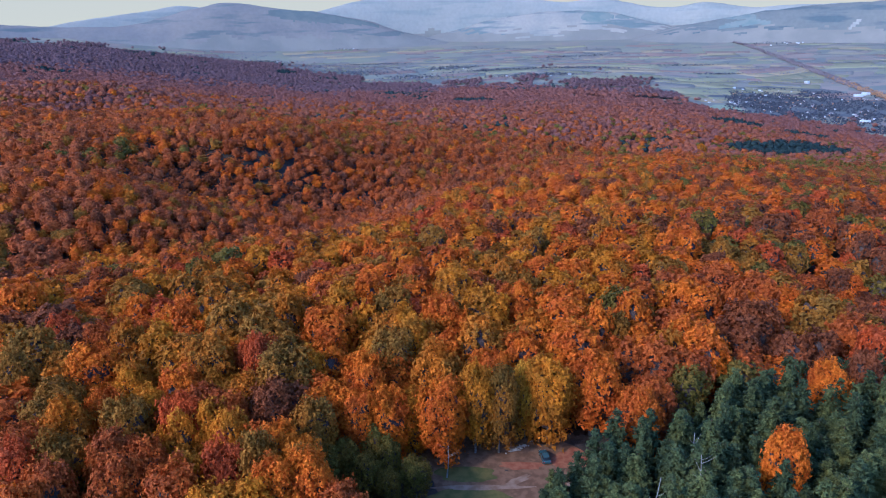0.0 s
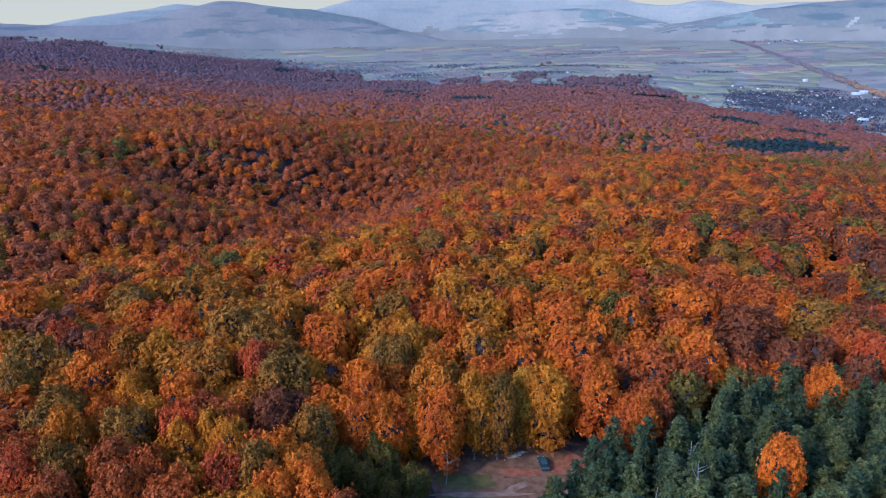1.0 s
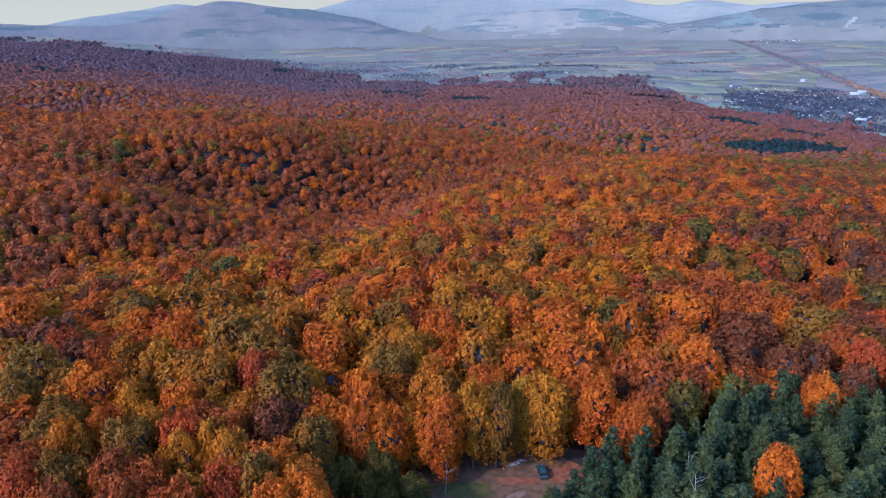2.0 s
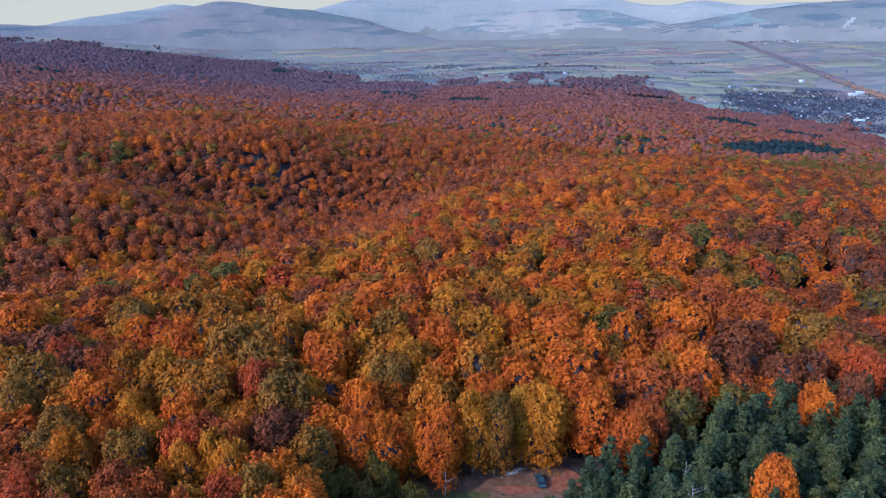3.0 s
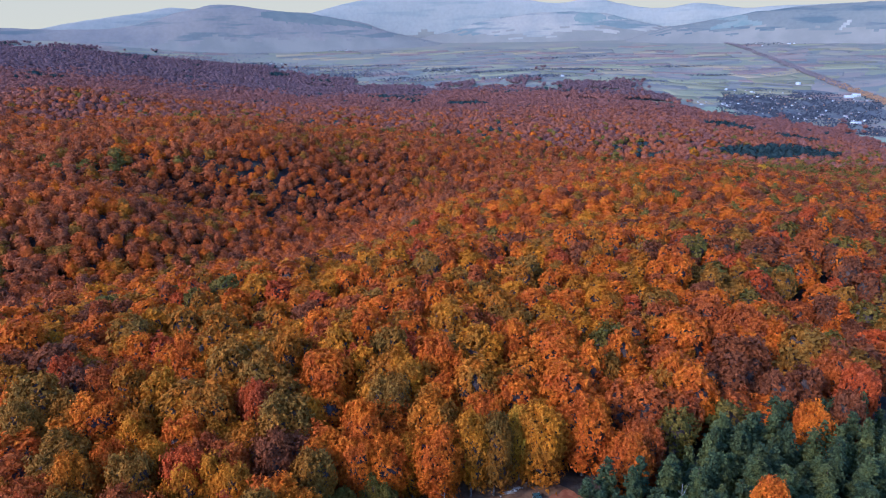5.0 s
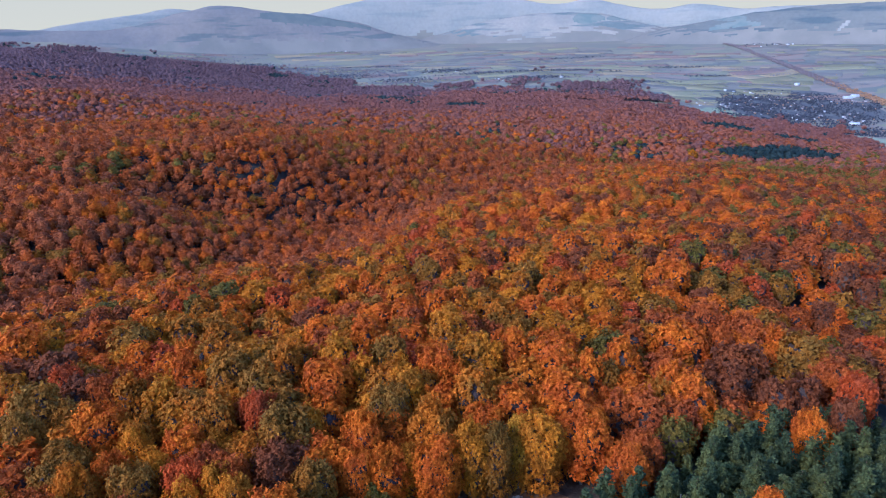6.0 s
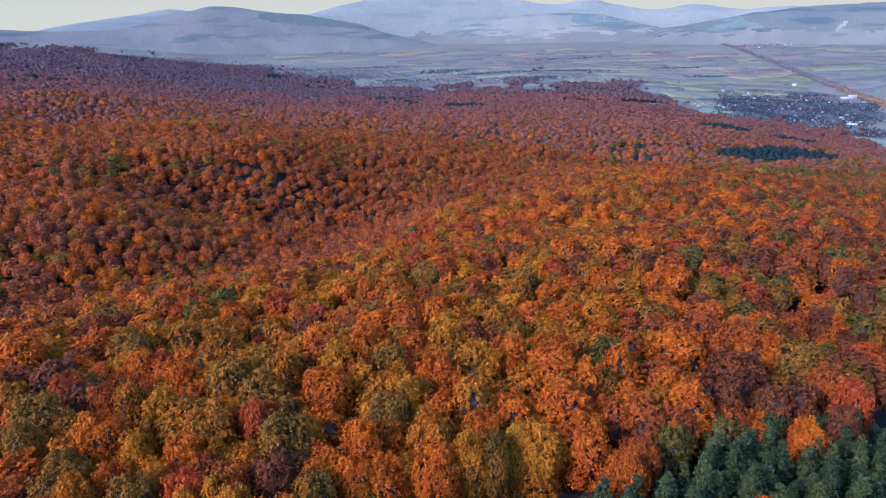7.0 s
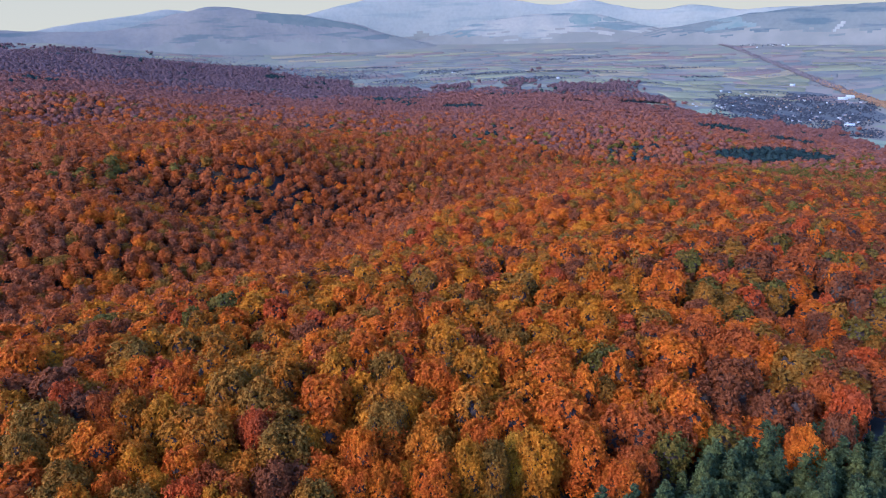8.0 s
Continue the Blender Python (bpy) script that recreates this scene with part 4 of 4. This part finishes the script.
def house_meshes(tin):
    """A plain house twelve metres long: walls with gables, and a pitched roof with eaves."""
    w, l, h, r = 4.5, 6.0, 3.6, 3.0
    v = [(-w, -l, -1), (w, -l, -1), (w, l, -1), (-w, l, -1), (-w, -l, h), (w, -l, h), (w, l, h), (-w, l, h), (0, -l, h + r), (0, l, h + r)]
    f = [(0, 1, 5), (0, 5, 4), (1, 2, 6), (1, 6, 5), (2, 3, 7), (2, 7, 6), (3, 0, 4), (3, 4, 7), (4, 5, 8), (6, 7, 9)]
    wall = tri_mesh("wall", np.array(v, float), np.array(f), [WHITE_WALL])
    e, o, k = w + 0.6, l + 0.5, 0.25
    b = h - 0.4
    v = [(-e, -o, b), (0, -o, h + r + 0.15), (e, -o, b), (-e, o, b), (0, o, h + r + 0.15), (e, o, b)]
    v += [(p, q, z + k) for p, q, z in v]
    f = [(0, 1, 4), (0, 4, 3), (1, 2, 5), (1, 5, 4), (6, 10, 7), (6, 9, 10), (7, 11, 8), (7, 10, 11), (0, 6, 7), (0, 7, 1), (1, 7, 8), (1, 8, 2),
         (3, 4, 10), (3, 10, 9), (4, 5, 11), (4, 11, 10), (0, 3, 9), (0, 9, 6), (2, 8, 11), (2, 11, 5)]
    roof = tri_mesh("roof", np.array(v, float), np.array(f), [TIN_ROOF if tin else GREY_ROOF])
    return wall, roof


def field(cx, cy, length, width, turn, lift, material, label):
    """One strip of farmland, draped on the plain, with slightly wavering edges."""
    u, v = np.meshgrid(np.clip(np.linspace(-0.6, 0.6, 11), -0.5, 0.5), np.clip(np.linspace(-0.7, 0.7, 7), -0.5, 0.5), indexing="ij")
    fall = np.zeros(u.shape)
    fall[0], fall[-1], fall[:, 0], fall[:, -1] = 6, 6, 6, 6
    U, V = u * length, v * width + 0.04 * width * np.sin(u * 9 + cx)
    X, Y = cx + U * math.cos(turn) - V * math.sin(turn), cy + U * math.sin(turn) + V * math.cos(turn)
    tagged(grid_object("field", X, Y, ground(X, Y) + lift - fall, [material]), label, "field", kind="structure")


CROPS = [(two_tone("green_pasture", (0.180, 0.165, 0.089), (0.203, 0.178, 0.101), 0.012), "green winter pasture on the plain"),
         (two_tone("dry_stubble", (0.275, 0.211, 0.120), (0.300, 0.229, 0.133), 0.012), "dry straw-coloured stubble field on the plain"),
         (two_tone("ploughed_soil", (0.225, 0.150, 0.116), (0.192, 0.131, 0.107), 0.012), "brown ploughed field on the plain"),
         (two_tone("dull_fallow", (0.150, 0.139, 0.116), (0.183, 0.162, 0.133), 0.012), "dull grey-green fallow field on the plain"),
         (two_tone("pale_grassland", (0.233, 0.214, 0.116), (0.266, 0.234, 0.130), 0.012), "pale yellow-green grassland on the plain")]
rng = np.random.default_rng(61)
for i, (cx, cy, l, w, kind) in enumerate(((700, 2900, 300, 110, 4), (1000, 2640, 240, 120, 4), (1100, 2900, 260, 70, 4), (850, 3080, 240, 60, 1), (1430, 3080, 240, 90, 2), (1420, 2920, 200, 70, 0), (300, 3080, 240, 60, 4), (1000, 3360, 260, 60, 2), (1010, 2500, 90, 60, 4), (940, 2440, 90, 60, 1))):
    field(cx, cy, l, w, 0.12, 2.4 + 0.02 * i, *CROPS[kind])
n = 0
while n < 260:
    a, d = radians(rng.uniform(-20, 34)), rng.uniform(2450, 4250)
    cx, cy = d * math.sin(a), d * math.cos(a)
    if d < wood_edge(cx, cy) + 110 or (a > radians(20.5) and d < 2900):
        continue
    near = np.clip((3300 - d) / 700, 0, 1)
    kind = int(rng.choice(5, p=np.array([0.28, 0.2, 0.12, 0.1, 0.3]) * near + np.array([0.15, 0.13, 0.32, 0.30, 0.10]) * (1 - near)))
    field(cx, cy, rng.uniform(70, 300), rng.uniform(22, 75), 0.1 - a + rng.normal(0, 0.2), 0.9 + 0.006 * n, *CROPS[kind])
    n += 1


draped("village_ground", 1300, 2480, 290, 260, 0.8, two_tone("village_gardens_ground", (0.085, 0.085, 0.085), (0.12, 0.115, 0.105), 0.02), "dark gardens and lanes between village houses", 0.2, 0.1)
HOUSE_MESHES = [house_meshes(False), house_meshes(True)]


def house(px, py, turn, scale, tin):
    ob = new("house")
    ob.location, ob.rotation_euler, ob.scale = (px, py, float(ground(px, py))), (0, 0, turn), scale
    tagged(ob, "white-walled village house with a bright tin roof" if tin else "white-walled village house with a weathered pitched roof", "house", "village houses")
    for name, me in zip(("wall", "roof"), HOUSE_MESHES[tin]):
        new(name, me).parent = ob


rng = np.random.default_rng(5)
for i in range(95):
    px, py = in_village(rng.uniform(0, 1), rng.uniform(0, 1) ** 1.2)
    k = rng.uniform(0.45, 0.85)
    house(px, py, rng.uniform(0, 3.1), (k, k, k), int(rng.uniform() < 0.25))
for cx, cy, w, d, n in ((-650, 4330, 130, 100, 26), (-140, 3070, 110, 40, 8), (40, 3290, 100, 50, 14), (400, 2970, 150, 40, 12), (1960, 3880, 190, 80, 30), (-960, 3740, 120, 70, 12), (950, 2420, 30, 40, 5)):
    for i in range(n):
        k = rng.uniform(0.45, 0.8)
        house(cx + rng.uniform(-w, w), cy + rng.uniform(-d, d), rng.uniform(0, 3.1), (k, k, k), int(rng.uniform() < 0.4))
for px, py, l in ((1525, 2530, 2.6), (1560, 2545, 2.2), (1333, 2153, 2.4), (1470, 2800, 1.4)):
    house(px, py, 1.45, (1.5, l, 1.3), 1)


# ---- the clearing ----
LEAF_CARPET = two_tone("red_leaf_carpet", (0.22, 0.068, 0.030), (0.29, 0.115, 0.055), 0.8)
draped("clearing", 11, 114, 19, 12, 0.10, DIRT, "trampled brown earth of a forest clearing")
draped("grass_patch", 3.0, 112.5, 6.2, 2.4, 0.14, GRASS, "oval patch of short worn grass")
draped("grass_verge", 3.5, 105.0, 8.5, 3.0, 0.14, GRASS, "short grass beside the dirt track")
draped("leaf_carpet", 26.0, 118.0, 4.5, 3.5, 0.14, LEAF_CARPET, "red fallen leaves on bare earth", 0.25)
draped("fallen_leaves", 14.0, 115.5, 4.0, 1.3, 0.14, LEAF_CARPET, "red fallen leaves on bare earth", 0.3)
draped("dirt_track", 5.0, 108.6, 9.5, 0.8, 0.18, TRACK, "pale dusty wheel track", 0.2, 0.04)
draped("wheel_rut", 12.5, 110.5, 3.5, 0.8, 0.18, TRACK, "pale dusty wheel track", 0.3, 0.6)
draped("bare_track", 24.0, 111.5, 1.2, 4.5, 0.18, TRACK, "pale dusty track under the trees", 0.3, -0.3)
rng = np.random.default_rng(3)
draped("chalk_patch", 13.2, 120.6, 1.5, 0.45, 0.15, RUBBLE, "pale limestone gravel spilled on bare earth", 0.3, 0.1)
draped("chalk_spill", 15.0, 122.0, 1.2, 0.4, 0.15, RUBBLE, "pale limestone gravel spilled on bare earth", 0.3, 0.4)
for i in range(22):
    px = 14.0 + rng.normal(0, 1.2)
    py = 121.2 + 0.7 * (px - 14.0) + rng.normal(0, 0.3)
    s = rng.uniform(0.12, 0.3)
    v = ICO_V * rng.uniform(0.75, 1.2, (12, 1)) * (s, s, s * 0.6)
    ob = new("stone", tri_mesh("stone", v, ICO_F, [RUBBLE]))
    ob.location, ob.rotation_euler = (px, py, float(ground(px, py)) + 0.10 + s * 0.3), (0, 0, rng.uniform(0, 6))
    tagged(ob, "pale limestone rock in a loose heap", "rock", "rubble heap")


def mesh_of(name, bm, material):
    me = bpy.data.meshes.new(name)
    bm.to_mesh(me)
    bm.free()
    me.materials.append(material)
    return me


def part(name, bm, material, parent, label=""):
    ob = new(name, mesh_of(name, bm, material))
    ob.parent = parent
    return tagged(ob, label)


def plain_material(name, colour, rough, metal=0.0):
    m, t, b = base_material(name, rough)
    f = noise_node(t, 6.0, 3.0, world_place(t))
    t.links.new(mix(t, mapped(t, f, 0.3, 0.7), tuple(c * 0.88 for c in colour), colour), b.inputs["Base Color"])
    b.inputs["Metallic"].default_value = metal
    return m


CAR_PAINT = plain_material("dark_teal_paint", (0.06, 0.11, 0.12), 0.25, 0.2)
CAR_GLASS = plain_material("dark_car_glass", (0.02, 0.025, 0.03), 0.08)
RUBBER = plain_material("tyre_rubber", (0.025, 0.025, 0.025), 0.85)
RIM = plain_material("alloy_rim", (0.5, 0.5, 0.5), 0.35, 0.8)
LAMP_GLASS = plain_material("headlight_glass", (0.75, 0.75, 0.72), 0.15)
TAIL_GLASS = plain_material("tail_light_red", (0.35, 0.02, 0.02), 0.2)


def profile_solid(points, half, inset):
    """A side profile drawn across the car's width, narrowed a little towards the top."""
    bm = bmesh.new()
    low, top = min(p[1] for p in points), max(p[1] for p in points)
    sides = []
    for s in (-1, 1):
        sides.append([bm.verts.new((s * (half - inset * (z - low) / (top - low)), y, z)) for y, z in points])
    n = len(points)
    for i in range(n):
        bm.faces.new((sides[0][i], sides[0][(i + 1) % n], sides[1][(i + 1) % n], sides[1][i]))
    bm.faces.new(sides[0][::-1]), bm.faces.new(sides[1])
    bmesh.ops.recalc_face_normals(bm, faces=bm.faces)
    bmesh.ops.bevel(bm, geom=bm.edges[:], offset=0.05, segments=2, affect="EDGES")
    return bm


def wheel_disc(radius, width):
    bm = bmesh.new()
    bmesh.ops.create_cone(bm, cap_ends=True, segments=20, radius1=radius, radius2=radius, depth=width, matrix=Matrix.Rotation(radians(90), 4, "Y"))
    bmesh.ops.bevel(bm, geom=[e for e in bm.edges if len(e.link_faces) == 2 and any(len(f.verts) > 4 for f in e.link_faces)], offset=0.03, segments=2, affect="EDGES")
    return bm


def box(sx, sy, sz, x, y, z):
    bm = bmesh.new()
    bmesh.ops.create_cube(bm, size=1, matrix=Matrix.Translation((x, y, z)) @ Matrix.Diagonal((sx, sy, sz, 1)))
    bmesh.ops.bevel(bm, geom=bm.edges[:], offset=min(sx, sy, sz) * 0.2, segments=2, affect="EDGES")
    return bm


def parked_car(px, py, turn):
    car = new("car")
    car.location, car.rotation_euler = (px, py, float(ground(px, py)) + 0.12), (0, 0, turn)
    tagged(car, "dark teal parked hatchback car in the forest clearing", "car")
    part("body", profile_solid([(-2.1, 0.3), (-2.15, 0.75), (-1.9, 0.92), (1.0, 0.95), (2.0, 0.80), (2.12, 0.6), (2.1, 0.3)], 0.87, 0.06), CAR_PAINT, car)
    part("cabin_glass", profile_solid([(-1.85, 0.93), (-1.5, 1.38), (0.2, 1.40), (0.95, 0.94)], 0.80, 0.14), CAR_GLASS, car, "dark window glass")
    part("roof", profile_solid([(-1.5, 1.38), (-1.45, 1.46), (0.1, 1.48), (0.25, 1.40)], 0.68, 0.05), CAR_PAINT, car)
    for sx in (-1, 1):
        for wy in (-1.3, 1.3):
            w = part("wheel", wheel_disc(0.31, 0.2), RUBBER, car, "black rubber tyre")
            w.location = (sx * 0.80, wy, 0.31)
            part("rim", wheel_disc(0.19, 0.22), RIM, w, "grey alloy rim")
        part("headlight", box(0.3, 0.08, 0.14, sx * 0.62, 2.08, 0.68), LAMP_GLASS, car, "clear headlight")
        part("tail_light", box(0.22, 0.08, 0.16, sx * 0.68, -2.11, 0.76), TAIL_GLASS, car, "red tail light")
        part("mirror", box(0.14, 0.1, 0.1, sx * 0.93, 0.72, 1.0), CAR_PAINT, car)


parked_car(19.3, 117.8, 0.12)


def bare_tree(px, py, height, lean, i):
    """A thin pale dead trunk with a few bare limbs."""
    rng = np.random.default_rng(700 + i)
    d = np.array((math.cos(i * 2.1) * lean, math.sin(i * 2.1) * lean, 1.0))
    path = [d * h + (0.15 * math.sin(h * 0.5 + i), 0, 0) for h in np.linspace(-0.4, height, 7)]
    parts = [tube(path, np.linspace(0.16, 0.04, 7), 6)]
    for k in range(7):
        h = height * rng.uniform(0.45, 0.95)
        a = rng.uniform(0, 6.28)
        e = np.array((math.cos(a), math.sin(a), 0.7)) * rng.uniform(1.0, 2.4)
        parts.append(tube([d * h, d * h + e * 0.5, d * h + e + (0, 0, 0.3)], [0.045, 0.03, 0.012], 4))
    ob = new("bare_tree", tri_mesh("bare_tree", *joined(parts), [PALE_BARK]))
    ob.location = (px, py, float(ground(px, py)))
    tagged(ob, "slender pale trunk with bare limbs", "tree", "bare trees")


# The last one, at the clearing, stands in for an olive-leaved tree's trunk.
for i, (px, py, h, lean) in enumerate(((30.5, 88, 18, 0.12), (41.0, 92, 19, 0.03), (42.5, 100, 19, 0.05), (68, 84, 18, 0.16), (74, 84, 17, 0.3), (87, 104, 18, 0.2), (-1.0, 111.5, 8, 0.05))):
    bare_tree(px, py, h, lean, i)
